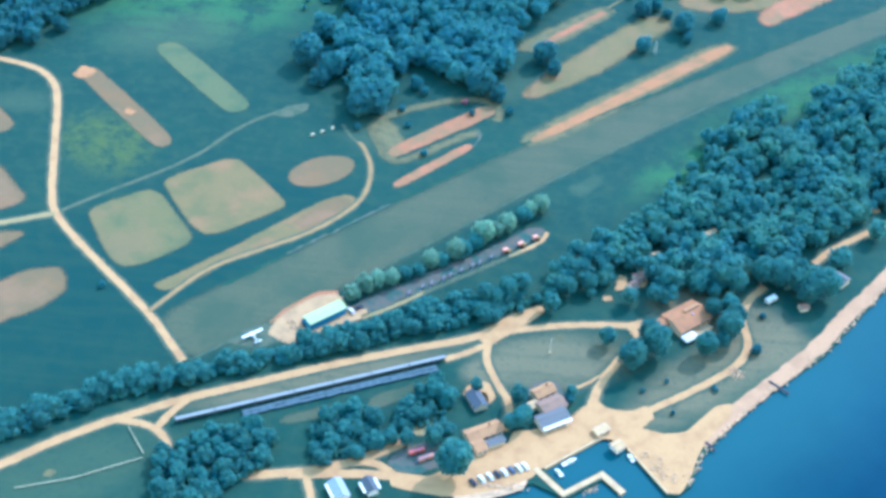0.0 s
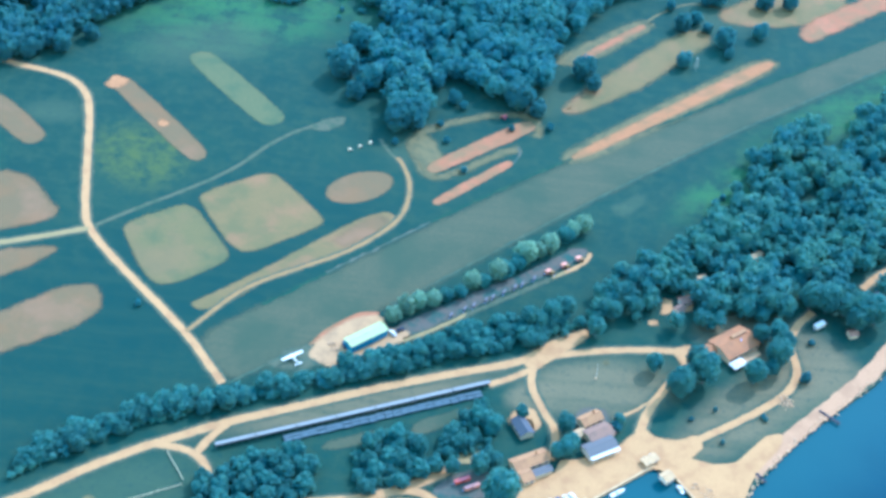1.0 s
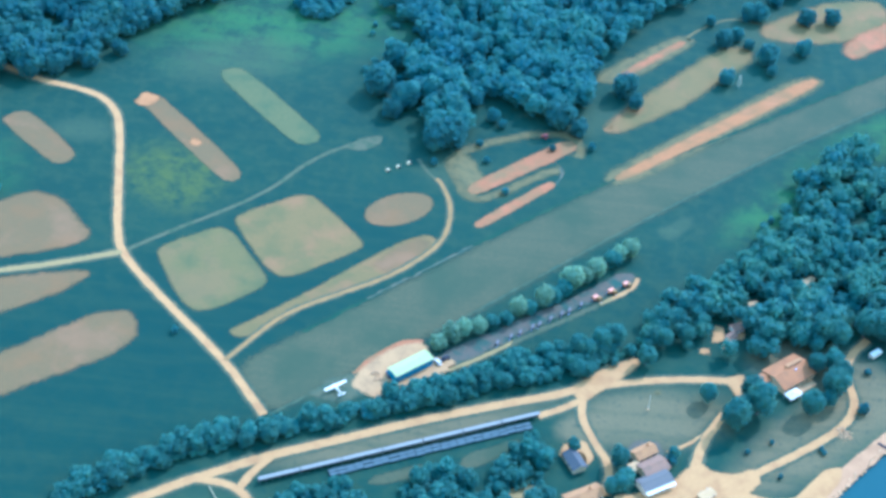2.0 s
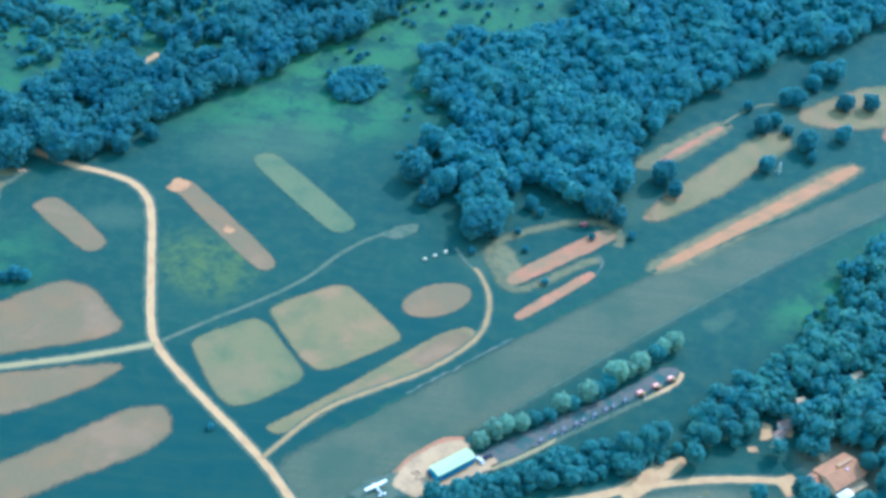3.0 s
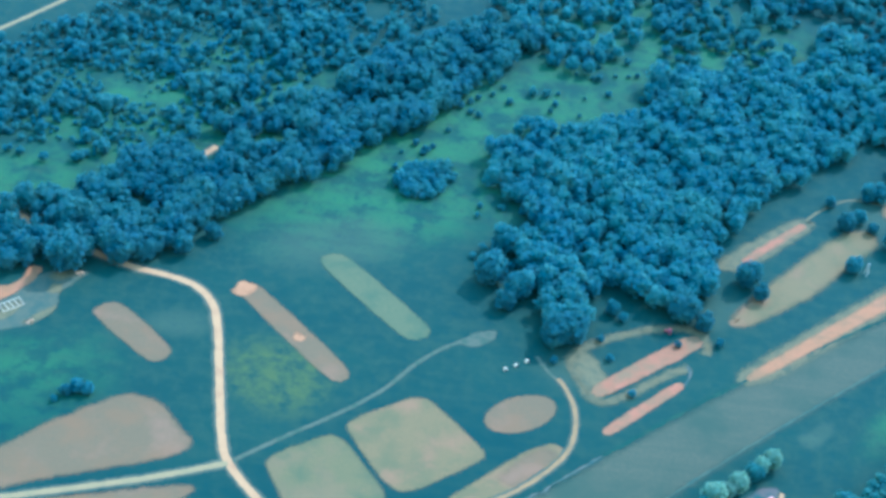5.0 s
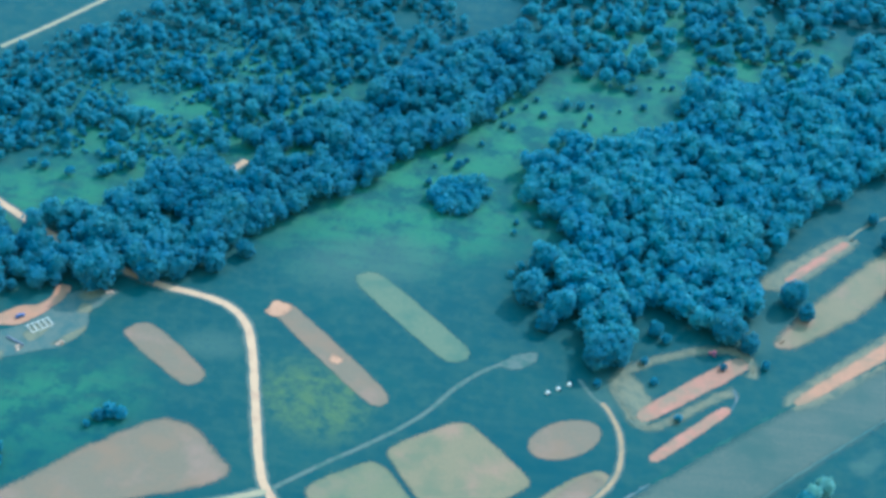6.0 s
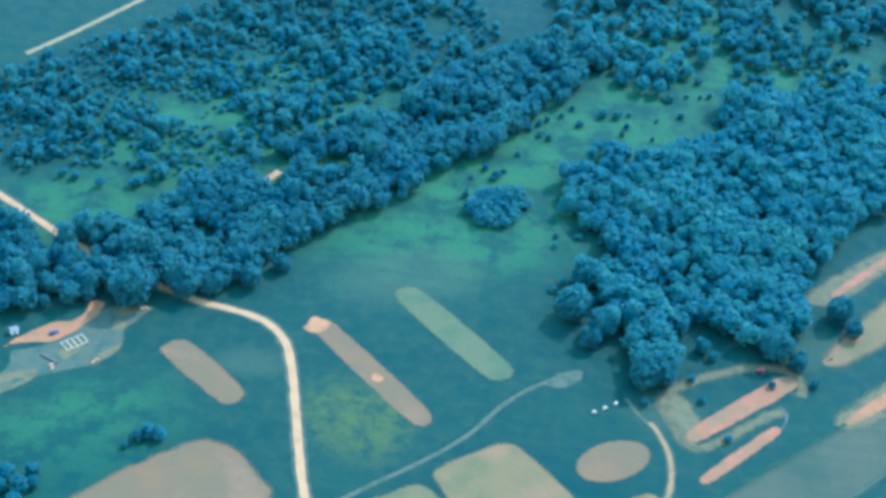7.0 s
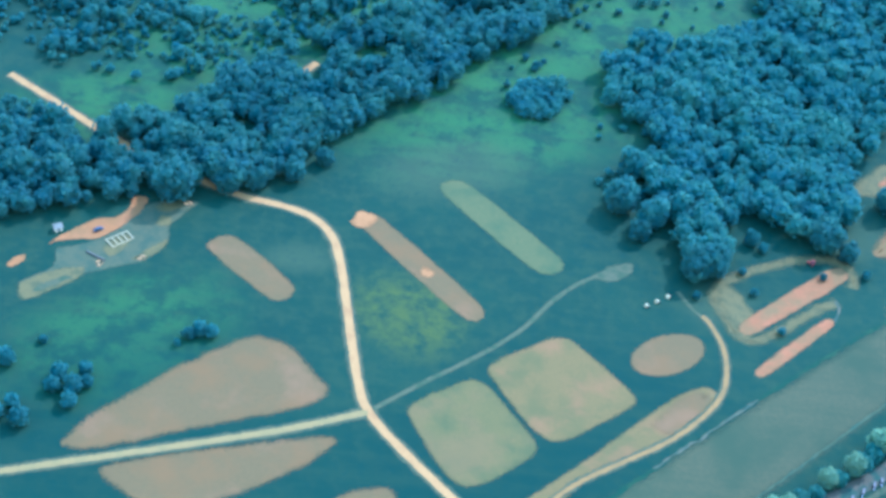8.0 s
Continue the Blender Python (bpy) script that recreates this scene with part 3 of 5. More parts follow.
field("worn_patch", [(-42, 566), (-23, 582), (1, 600), (24, 618), (40, 633), (48, 636), (49, 629), (37, 619), (12, 599), (-13, 578), (-35, 560)], DUST, "bare grey-brown strip between trees and lane", 1.0, 2, 0.04)
for x, y, a, b in ((86, 599, 3, 6), (95.5, 602, 2.5, 5), (106, 620, 3, 2), (79, 588, 2.5, 2), (131, 640, 4, 2.5), (90, 593, 2.5, 3), (71, 596, 2, 2), (193, 704, 3, 2), (220, 742, 4, 2), (208, 727, 2, 3), (156, 669, 2.5, 2), (216, 671, 3, 2), (191, 635, 5, 3)):
    field("bare_patch", [(x - a, y - b), (x + a, y - b * 0.6), (x + a, y + b), (x - a * 0.6, y + b)], GRAVEL, "pale bare ground in a small forest clearing", 0.8, 2, 0.05)

DITCH = surface("rank_grass", (0.0116, 0.0366, 0.0132), (0.0192, 0.0464, 0.0150), (0.0289, 0.0527, 0.0150), 0.1, 0.8, fade=True)
tagged(ribbon("ditch", [(-100, 574), (-78, 595), (-40, 632), (30, 696), (90, 742), (150, 788), (300, 905)], 1.6, DITCH, 0.06, 1.0, camber=0.0), "dark line of rank grass along the runway", "ditch", kind="structure")
tagged(ribbon("worn_track", [(-74, 600), (-60, 612), (-44, 628), (-28, 643)], 1.2, TRACK, 0.07, 1.2, camber=0.0), "faint pale wheel track beside the runway", "track", kind="structure")
for pts in ([(-108, 523), (-95, 535), (-84, 545)], [(-42, 583), (-30, 593), (52, 673), (132, 745), (245, 836)]):
    tagged(ribbon("worn_track", pts, 1.0, MARGIN, 0.07, 0.6, camber=0.0), "pale worn edge of the runway", "track", kind="structure")
field("bare_patch", [(14, 463), (30, 469), (44, 473), (42, 467), (28, 460), (14, 457)], STONE, "pale rubble shore below the parked cars", 0.8, 2, 0.1)

# ---- trees ----


def ico():
    bm = bmesh.new()
    bmesh.ops.create_icosphere(bm, subdivisions=1, radius=1)
    v = np.array([x.co[:] for x in bm.verts])
    f = [[x.index for x in q.verts] for q in bm.faces]
    bm.free()
    return v, np.array(f)


ICO_V, ICO_F = ico()


def crown_arrays(rng, height, radius, lobes, leaves, leaf, low=0.25):
    """Corner points and triangles of a crown: inner boughs under many small, loosely turned leaf clumps."""
    mid, half = height * (1 + low) / 2, height * (1 - low) / 2
    lean = rng.uniform(0.8, 1.2, 5)
    centres, radii = [(0, 0, mid), (0, 0, mid - half * 0.35)], [min(radius, half) * 0.86, radius * 0.74]
    for i in range(lobes):
        a, u = i * 2.4 + rng.uniform(-0.6, 0.6), (i + rng.uniform(0.1, 0.9)) / lobes * 1.65 - 0.8
        out = math.sqrt(max(0.03, 1 - u * u)) * rng.uniform(0.42, 0.70) * lean[int(a / 1.2566) % 5]
        r = radius * rng.uniform(0.24, 0.46)
        centres.append((math.cos(a) * out * radius, math.sin(a) * out * radius, mid + u * half * 0.82 - r * 0.15))
        radii.append(r)
    centres, radii = np.array(centres), np.array(radii)
    flat = np.array((1, 1, min(1.0, half / radius)))
    v, f = [], []
    n = 0
    for c, r in zip(centres, radii):
        v.append(ICO_V * r * rng.uniform(0.70, 0.95, (len(ICO_V), 1)) * flat + c)
        f.append(ICO_F + n)
        n += len(ICO_V)
    weight = radii ** 2 / (radii ** 2).sum()
    pick = rng.choice(len(radii), leaves * 3, p=weight)
    d = rng.normal(size=(leaves * 3, 3))
    d[:, 2] += 0.2
    d /= np.linalg.norm(d, axis=1)[:, None]
    p = centres[pick] + d * radii[pick][:, None] * rng.uniform(0.88, 1.15, (leaves * 3, 1)) * flat
    inside = (np.linalg.norm((p[:, None] - centres[None]) / flat, axis=2) < radii[None] * 0.82).any(1)
    p, d = p[~inside][:leaves], d[~inside][:leaves]
    nrm = d + rng.normal(size=d.shape) * 0.7
    nrm /= np.linalg.norm(nrm, axis=1)[:, None]
    up = rng.normal(size=d.shape)
    s = np.cross(nrm, up)
    s /= np.linalg.norm(s, axis=1)[:, None]
    w = np.cross(nrm, s)
    k = leaf * rng.uniform(0.5, 1.35, (len(p), 1))
    q = np.stack([p - s * k - w * k * 0.5, p + s * k * 0.6 - w * k * 0.8 + nrm * k * 0.15, p + s * k + w * k * 0.6, p - s * k * 0.4 + w * k + nrm * k * 0.2], 1)
    m = len(p)
    idx = n + np.arange(m)[:, None] * 4
    v.append(q.reshape(-1, 3))
    f.append(np.concatenate([idx + [0, 1, 2], idx + [0, 2, 3]]))
    return np.concatenate(v), np.concatenate(f)


def trunk_arrays(height, r):
    k = 6
    a = np.arange(k) * 2 * math.pi / k
    rings = [(0, r), (height * 0.3, r * 0.7), (height * 0.75, r * 0.25)]
    v = np.concatenate([np.stack([np.cos(a) * q, np.sin(a) * q, np.full(k, z)], 1) for z, q in rings])
    f = []
    for j in range(2):
        for i in range(k):
            b0, b1, t0, t1 = j * k + i, j * k + (i + 1) % k, (j + 1) * k + i, (j + 1) * k + (i + 1) % k
            f += [(b0, b1, t1), (b0, t1, t0)]
    for limb in range(3):
        an = limb * 2.1 + 0.4
        base = np.array([0, 0, height * 0.3])
        tip = np.array([math.cos(an) * height * 0.22, math.sin(an) * height * 0.22, height * 0.55])
        n = len(v)
        side = np.array([-math.sin(an), math.cos(an), 0]) * r * 0.4
        v = np.concatenate([v, [base + side, base - side, base + (0, 0, r), tip]])
        f += [(n, n + 1, n + 3), (n + 1, n + 2, n + 3), (n + 2, n, n + 3)]
    return v, np.array(f)


def mesh_of(name, v, f, material):
    me = bpy.data.meshes.new(name)
    me.vertices.add(len(v))
    me.vertices.foreach_set("co", np.asarray(v, dtype=np.float32).ravel())
    me.loops.add(len(f) * 3)
    me.loops.foreach_set("vertex_index", np.asarray(f, dtype=np.int32).ravel())
    me.polygons.add(len(f))
    me.polygons.foreach_set("loop_start", np.arange(len(f), dtype=np.int32) * 3)
    me.polygons.foreach_set("loop_total", np.full(len(f), 3, dtype=np.int32))
    me.polygons.foreach_set("use_smooth", np.ones(len(f), dtype=bool))
    me.update(calc_edges=True)
    me.validate()
    me.materials.append(material)
    return me


def inside(poly, x, y):
    hit = False
    for (ax, ay), (bx, by) in zip(poly, poly[1:] + poly[:1]):
        if (ay > y) != (by > y) and x < (bx - ax) * (y - ay) / (by - ay) + ax:
            hit = not hit
    return hit


def scatter(rng, poly, step, holes=0.0, thin=0.0, edge=0.0):
    """Uneven spots inside an outline, about one step apart; holes: how much is left open."""
    xs, ys = [p[0] for p in poly], [p[1] for p in poly]
    spots = []
    y = min(ys)
    row = 0
    while y < max(ys):
        x = min(xs) + (row % 2) * step / 2
        while x < max(xs):
            px, py = x + rng.uniform(-0.5, 0.5) * step, y + rng.uniform(-0.5, 0.5) * step
            open_here = noise.noise(Vector((px, py, 3)) * 0.022) * 0.5 + 0.5 + noise.noise(Vector((px, py, 9)) * 0.09) * 0.18
            off = noise.noise_vector(Vector((px, py, 5)) * 0.055) * edge
            if inside(poly, px + off.x, py + off.y) and open_here > holes and rng.random() > thin and clear_of(px, py):
                spots.append((px, py))
            x += step
        y += step * 0.87
        row += 1
    return spots


def woodland(name, label, spots, protos, rng, lo, hi, material):
    """A wood whose trees nobody could count: one mesh."""
    vs, fs, n = [], [], 0
    for x, y in spots:
        v, f = protos[rng.integers(len(protos))]
        a = rng.uniform(0, 2 * math.pi)
        s = rng.uniform(lo, hi) * (0.98 + 0.5 * noise.noise(Vector((x, y, 17)) * 0.045))
        c, d = math.cos(a) * s, math.sin(a) * s
        vs.append(np.stack([v[:, 0] * c - v[:, 1] * d + x, v[:, 0] * d + v[:, 1] * c + y, v[:, 2] * s * rng.uniform(0.9, 1.12)], 1))
        fs.append(f + n)
        n += len(v)
    ob = new(name, mesh_of(name, np.concatenate(vs), np.concatenate(fs), material))
    return tagged(ob, label, "woodland", kind="stuff")


CLEARINGS = [(-268, 737, 5.5), (-293, 751, 3), (-310, 759, 3.5), (-327, 769, 3.5), (-360, 794, 4), (-352, 788, 4), (-344, 783, 4), (130, 640, 4.9), (103, 620, 4.9), (85, 602, 5.9), (94, 602, 6.4), (79, 588, 4.9), (71, 595, 4.4), (178, 700, 3.9), (221, 742, 4.4), (191, 702, 4.4), (181, 627, 6.4), (185, 632, 5.9), (190, 637, 5.9),
             (195, 641, 5.9), (200, 645, 6.4), (206, 650, 5.4), (213, 656, 5.4), (220, 661, 6.4), (236, 673, 6.4), (-236, 837, 9), (-228, 850, 6), (-350, 790, 3.2), (-338, 782, 3.2), (-323, 771, 2.7), (-309, 763, 2.2), (-296, 756, 2), (-283, 749, 2),
             (-272, 744, 2), (118, 578, 15), (105, 572, 9), (190, 616, 8.4), (156, 600, 7.4), (40, 975, 9), (-324, 765, 2.7), (-311, 757, 2), (-297, 750, 2), (-337, 776, 3.2), (-273, 739, 2), (86, 594, 5.4), (96, 597, 5.4), (131, 635, 5.4), (104, 615, 4.9), (80, 583, 4.4), (-236, 829, 7), (-18, 746, 9), (-330, 700, 5), (-363, 945, 3.2), (-346, 973, 3.2), (64, 582, 7.4), (38, 566, 7), (45, 573, 6), (50, 579, 5), (3, 493, 5), (193, 700, 5.4), (220, 738, 5.4), (208, 724, 5.4), (156, 665, 5.4), (131, 637, 5.4), (204, 651, 5.4), (217, 662, 6.4), (176, 626, 6.4), (-330, 771, 3.2), (-309, 758, 3.2), (-292, 749, 2.7), (-269, 737, 2.7), (-332, 778, 3.2), (-311, 765, 2.7), (-295, 756, 2.7), (-360, 794, 3.2), (-236, 826, 6), (-232, 838, 6), (93, 594, 7.4), (87, 597, 6.4), (186, 606, 8.4), (181, 620, 7.4), (102, 612, 5.4), (5, 738, 6), (1, 734, 5), (128, 699, 5), (140, 706, 5.5), (154, 713, 5.5), (167, 722, 5.5), (179, 733, 6), (184, 745, 6), (185, 757, 8), (187, 766, 8)]


def clear_of(x, y):
    return all((x - a) ** 2 + (y - b) ** 2 > r * r for a, b, r in CLEARINGS)


RNG = np.random.default_rng(7)
WOOD_PROTOS = [crown_arrays(RNG, 9.5 + 1.3 * (i % 4), 4.2 + 0.5 * (i % 5), 7, 158, 0.64, 0.16) for i in range(14)]
SCRUB_PROTOS = [crown_arrays(RNG, 4.6, 2.9, 5, 70, 0.48, 0.06) for _ in range(6)]

WOODS = [
    ("dense broadleaf wood beyond the crop fields", 6.3, 0.17, [(-84, 838), (-86, 864), (-68, 893), (-36, 896), (0, 921), (4, 952), (31, 977), (66, 978), (102, 999), (190, 1030), (226, 994), (143, 914), (126, 910), (98, 880), (78, 866), (63, 846), (45, 818), (34, 800), (28, 775), (20, 752), (11, 744), (0, 752), (-14, 758), (-31, 753), (-34, 738), (-38, 722), (-52, 718), (-57, 734), (-66, 750), (-62, 766), (-70, 784), (-66, 806), (-74, 826)]),
    ("broad tree belt along the upper meadow", 6.3, 0.2, [(-322, 718), (-365, 700), (-420, 760), (-372, 790), (-345, 778), (-325, 762), (-307, 785), (-282, 805), (-267, 828), (-241, 850), (-223, 870), (-204, 891), (-178, 908), (-155, 938), (-137, 961), (-112, 993), (-85, 999), (-61, 990), (-86, 940), (-113, 898), (-130, 880), (-147, 857), (-168, 832), (-184, 818), (-200, 805), (-215, 787), (-223, 767), (-234, 753), (-246, 746), (-268, 742), (-292, 731)]),
    ("dense wood between the airstrip and the lake", 6.5, 0.12, [(39, 580), (50, 588), (55, 604), (67, 618), (89, 640), (104, 653), (121, 682), (126, 701), (146, 731), (174, 756), (180, 739), (193, 753), (215, 780), (241, 809), (300, 860), (300, 765), (214, 645), (199, 636), (190, 620), (178, 610), (153, 612), (134, 597), (107, 588), (75, 583), (54, 580)]),
]
# Woods beyond the fields get bluer leaves in place of haze.
for label, step, holes, poly in WOODS:
    woodland("woodland", label, scatter(RNG, poly, step, holes, 0.03, 4.0 if "airstrip" in label else 6.5), WOOD_PROTOS, RNG, 0.8, 1.15, LEAF_FRESH if "airstrip" in label else LEAF_HAZED)
FAR = [
    ("scattered trees on a far meadow", 7.5, 0.38, [(-420, 840), (-365, 937), (-331, 958), (-276, 1010), (-156, 1060), (-120, 1000), (-180, 926), (-214, 895), (-250, 860), (-294, 818), (-319, 810)]),
    ("clump of taller trees on a far meadow", 6.4, 0.0, [(-235, 960), (-205, 985), (-150, 1000), (-130, 965), (-160, 935), (-200, 920), (-225, 935)]),
    ("far wood at the edge of the island", 7.6, 0.3, [(-85, 1005), (-100, 1100), (2, 1120), (0, 1000), (-33, 955), (-50, 960)]),
    ("bushes and young trees at the wood's edge", 7.0, 0.4, [(-99, 790), (-90, 826), (-72, 834), (-64, 790), (-70, 765), (-91, 758)]),
    ("bushes scattered in the long meadow", 7.0, 0.58, [(92, 690), (125, 705), (118, 672), (112, 655), (92, 650)]),
    ("bushes and saplings on a far meadow", 4.3, 0.28, [(-420, 830), (-365, 937), (-331, 958), (-276, 1010), (-156, 1060), (-120, 1000), (-180, 926), (-214, 895), (-225, 873), (-245, 862), (-262, 845), (-294, 818), (-310, 830), (-360, 830)]),
    ("far mixed wood with clearings", 7.6, 0.38, [(11, 973), (0, 1120), (200, 1150), (260, 1040), (164, 1025), (102, 1004), (66, 986), (32, 984)]),
]
for label, step, holes, poly in FAR:
    small, open_land = "bushes" in label, "far meadow" in label
    spots = scatter(RNG, poly, step, holes, 0.3 if open_land else 0.0, 6.0)
    woodland("scrub" if small else "woodland", label, spots, SCRUB_PROTOS if small else WOOD_PROTOS, RNG, 0.38 if open_land else 0.45, 0.85 if open_land else 1.05, LEAF_SCRUB if open_land else LEAF_HAZED)
woodland("scrub", "small bushes dotted over the bright meadow", scatter(RNG, [(-135, 830), (-100, 870), (-60, 900), (0, 930), (0, 990), (-60, 960), (-110, 905), (-150, 865)], 8, 0.15, 0.72), SCRUB_PROTOS, RNG, 0.5, 1.05, LEAF_HAZED)
woodland("thicket", "round thicket standing alone in the meadow", scatter(RNG, [(-136, 828), (-130, 844), (-109, 851), (-102, 839), (-113, 819), (-128, 816)], 3.6, 0.0), SCRUB_PROTOS, RNG, 1.0, 1.5, LEAF_HAZED)


def tree_proto(seed, height, radius, lobes, leaves, material, label, leaf=0.55, low=0.24):
    rng = np.random.default_rng(seed)
    root = thing("tree", pose(0, 0, 0), label, "tree", "single trees")
    for name, arrays, mat in (("trunk", trunk_arrays(height, radius * 0.06), BARK), ("crown", crown_arrays(rng, height, radius, lobes, leaves, leaf, low), material)):
        ob = new(name, mesh_of(name, *arrays, mat))
        ob.parent = root
    return root


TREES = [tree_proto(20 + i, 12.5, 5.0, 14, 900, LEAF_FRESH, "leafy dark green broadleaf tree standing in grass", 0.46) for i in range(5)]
# Far trees carry the haze in their leaf colour.
FAR_TREES = [tree_proto(30 + i, 10.4, 5.4, 15, 760, LEAF_HAZED, "round dark green broadleaf tree with haze-blue tint, standing alone in grass", 0.48, 0.06) for i in range(4)]
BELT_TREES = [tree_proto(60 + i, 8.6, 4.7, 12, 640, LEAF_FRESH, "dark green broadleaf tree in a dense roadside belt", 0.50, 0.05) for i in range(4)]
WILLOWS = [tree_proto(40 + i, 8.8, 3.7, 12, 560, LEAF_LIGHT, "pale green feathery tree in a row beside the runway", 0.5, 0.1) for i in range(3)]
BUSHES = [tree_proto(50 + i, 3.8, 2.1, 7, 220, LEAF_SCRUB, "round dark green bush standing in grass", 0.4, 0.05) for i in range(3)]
USED = set()


def plant(protos, x, y, s, rng):
    p = protos[rng.integers(len(protos))]
    m = Matrix.Translation((x, y, 0)) @ Matrix.Rotation(rng.uniform(0, 6.28), 4, "Z") @ Matrix.Scale(s, 4)
    if p.name not in USED:
        USED.add(p.name)
        p.matrix_world = m
        return p
    q = copy_thing(p, m)
    q.scale = (s, s, s)
    return q


BELT = [(-186.5, 455), (-183.5, 473), (-169.5, 485), (-157.5, 493), (-139.5, 505), (-108.5, 517), (-73.5, 530), (-54.5, 545), (-35.5, 553), (-10.5, 568), (20.5, 581), (47.5, 583), (40.5, 572), (19, 563), (-5.5, 553), (-42.5, 537), (-78.5, 521), (-106.5, 509), (-137.5, 495), (-158.5, 481), (-176.5, 467)]
GROVES = [[(-110, 467), (-98, 483), (-76, 490), (-64, 482), (-64, 469), (-74, 460), (-88, 444), (-108, 441)], [(-49, 477), (-49, 492), (-39, 503), (-27, 504), (-18, 494), (-14, 486), (-26, 477), (-45, 469)], [(-16, 493), (-11, 505), (-6, 514), (2, 523), (10, 518), (10, 502), (5, 496), (-9, 493)]]
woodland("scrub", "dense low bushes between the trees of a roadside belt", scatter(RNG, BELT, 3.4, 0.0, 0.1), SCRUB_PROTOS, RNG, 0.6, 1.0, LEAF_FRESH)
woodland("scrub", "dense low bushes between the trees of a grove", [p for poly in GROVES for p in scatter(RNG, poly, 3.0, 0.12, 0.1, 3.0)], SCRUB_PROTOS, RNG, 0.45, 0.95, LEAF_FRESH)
for x, y in scatter(RNG, BELT, 5.0):
    tagged(plant(BELT_TREES, x, y, RNG.uniform(0.5, 1.05), RNG), "dark green broadleaf tree in a dense roadside belt", "tree", "roadside tree belt")
for x, y in [p for poly in GROVES for p in scatter(RNG, poly, 6.0, 0.15)]:
    tagged(plant(BELT_TREES, x, y - 0.5, RNG.uniform(0.5, 0.95), RNG), "leafy dark green tree in a grove below the sheds", "tree", "grove below the sheds")
for x, y, k in [(-40, 572, 0), (-34, 577, 0), (-28, 581, 0), (-22, 586, 0), (-16, 590, 1), (-10, 594, 1), (-5, 598, 0), (0, 602, 1), (6, 606, 0), (11, 611, 1), (16, 616, 1), (21, 620, 0), (26, 625, 0), (31, 630, 0), (38, 638, 1), (43, 643, 0), (48, 648, 0)]:
    plant(BELT_TREES if k else WILLOWS, x - 1 + RNG.uniform(-1.4, 1.4), y + RNG.uniform(-1.4, 1.4), RNG.uniform(0.75, 1.05) if k else RNG.uniform(0.95, 1.4), RNG)
for x, y, s in [(46, 777, 1.15), (52, 766, 0.72), (102, 797, 0.77), (126, 820, 1.02), (128, 809, 0.5), (103, 833, 0.85), (111, 840, 0.62), (117, 832, 0.52), (119, 862, 0.85), (125, 862, 0.85), (136, 880, 0.8), (140, 892, 0.9), (152, 863, 0.85), (167, 866, 0.85), (147, 832, 0.78), (97, 852, 0.5), (-82, 758, 1.4), (-68, 748, 1.2), (-74, 738, 0.85), (12, 745, 1.35), (22, 738, 0.8), (-50, 716, 1.25), (-42, 720, 1.3), (-76, 783, 1.2), (-22, 742, 0.6), (-17, 737, 0.4), (-284, 733, 1.6), (-249, 745, 0.9), (-233, 754, 0.9), (-220, 767, 0.7), (-262, 741, 1.0),
                (78, 559, 0.85), (89, 546, 1.35), (92, 552, 1.0), (100, 556, 1.4), (97, 563, 1.1), (123, 558, 1.1), (134, 571, 1.3), (131, 563, 0.8), (138, 579, 1.05), (39, 517, 0.85), (39, 503, 0.8), (20, 522, 0.6), (35, 501, 0.7), (41, 506, 0.8), (4, 490, 0.7), (12, 474, 1.6), (3, 489, 0.9), (9, 492, 0.8), (38, 588, 1.0), (32, 584, 1.05), (26, 578, 0.9), (52, 578, 0.9), (60, 590, 0.9), (70, 594, 0.85), (22, 579, 1.0), (62, 603, 0.9), (183, 605, 1.4), (161, 610, 1.3), (169, 608, 1.0), (178, 605, 1.4), (173, 599, 1.1), (132, 605, 1.3), (140, 603, 1.1), (153, 611, 1.3), (124, 604, 1.0), (128, 584, 0.9), (136, 587, 0.9), (62, 523, 0.55), (-8, 487, 0.7), (176, 602, 1.2), (150, 893, 1.0), (4, 785, 0.95)]:
    far = y > 690
    plant(FAR_TREES if far else TREES, x, y - (1.2 if far else 2.6) * s, s * (1.18 if far else 1.0), RNG)
for x, y, s in [(-50, 701, 1.0), (-28, 720, 0.9), (-24, 707, 0.9), (-14, 684, 0.9), (9, 722, 0.9), (29, 726, 1.1), (-260, 648, 1.7), (-255, 647.5, 1.5), (-264, 645, 1.4), (-268, 640, 0.8), (-311, 616, 1.8), (-304, 610, 2.0), (-312, 609, 1.7), (-301, 619, 1.6), (-304, 602, 1.7), (-299, 613, 1.4), (-325, 598, 1.7), (-321, 590, 2.03), (-330, 592, 1.7), (-333, 621, 2.03), (-321, 634, 0.94), (147, 560, 1.3), (105, 536, 0.6), (94, 529, 0.6), (126, 535, 0.6), (61, 519, 1.3), (-155, 566, 0.8), (127, 533, 0.6), (107, 517, 0.6), (152, 584, 0.8)]:
    plant(BUSHES, x, y, s, RNG)

# ---- buildings ----


def box(bm, x0, x1, y0, y1, z0, z1):
    v = [bm.verts.new((x, y, z)) for z in (z0, z1) for x, y in ((x0, y0), (x1, y0), (x1, y1), (x0, y1))]
    for f in ((3, 2, 1, 0), (4, 5, 6, 7), (0, 1, 5, 4), (1, 2, 6, 5), (2, 3, 7, 6), (3, 0, 4, 7)):
        bm.faces.new([v[i] for i in f])
    return v


def slab(x0, x1, y0, y1, z0, z1, bevel=0.0):
    bm = bmesh.new()
    box(bm, x0, x1, y0, y1, z0, z1)
    if bevel:
        bmesh.ops.bevel(bm, geom=bm.edges[:], offset=bevel, segments=2, affect="EDGES")
    return bm


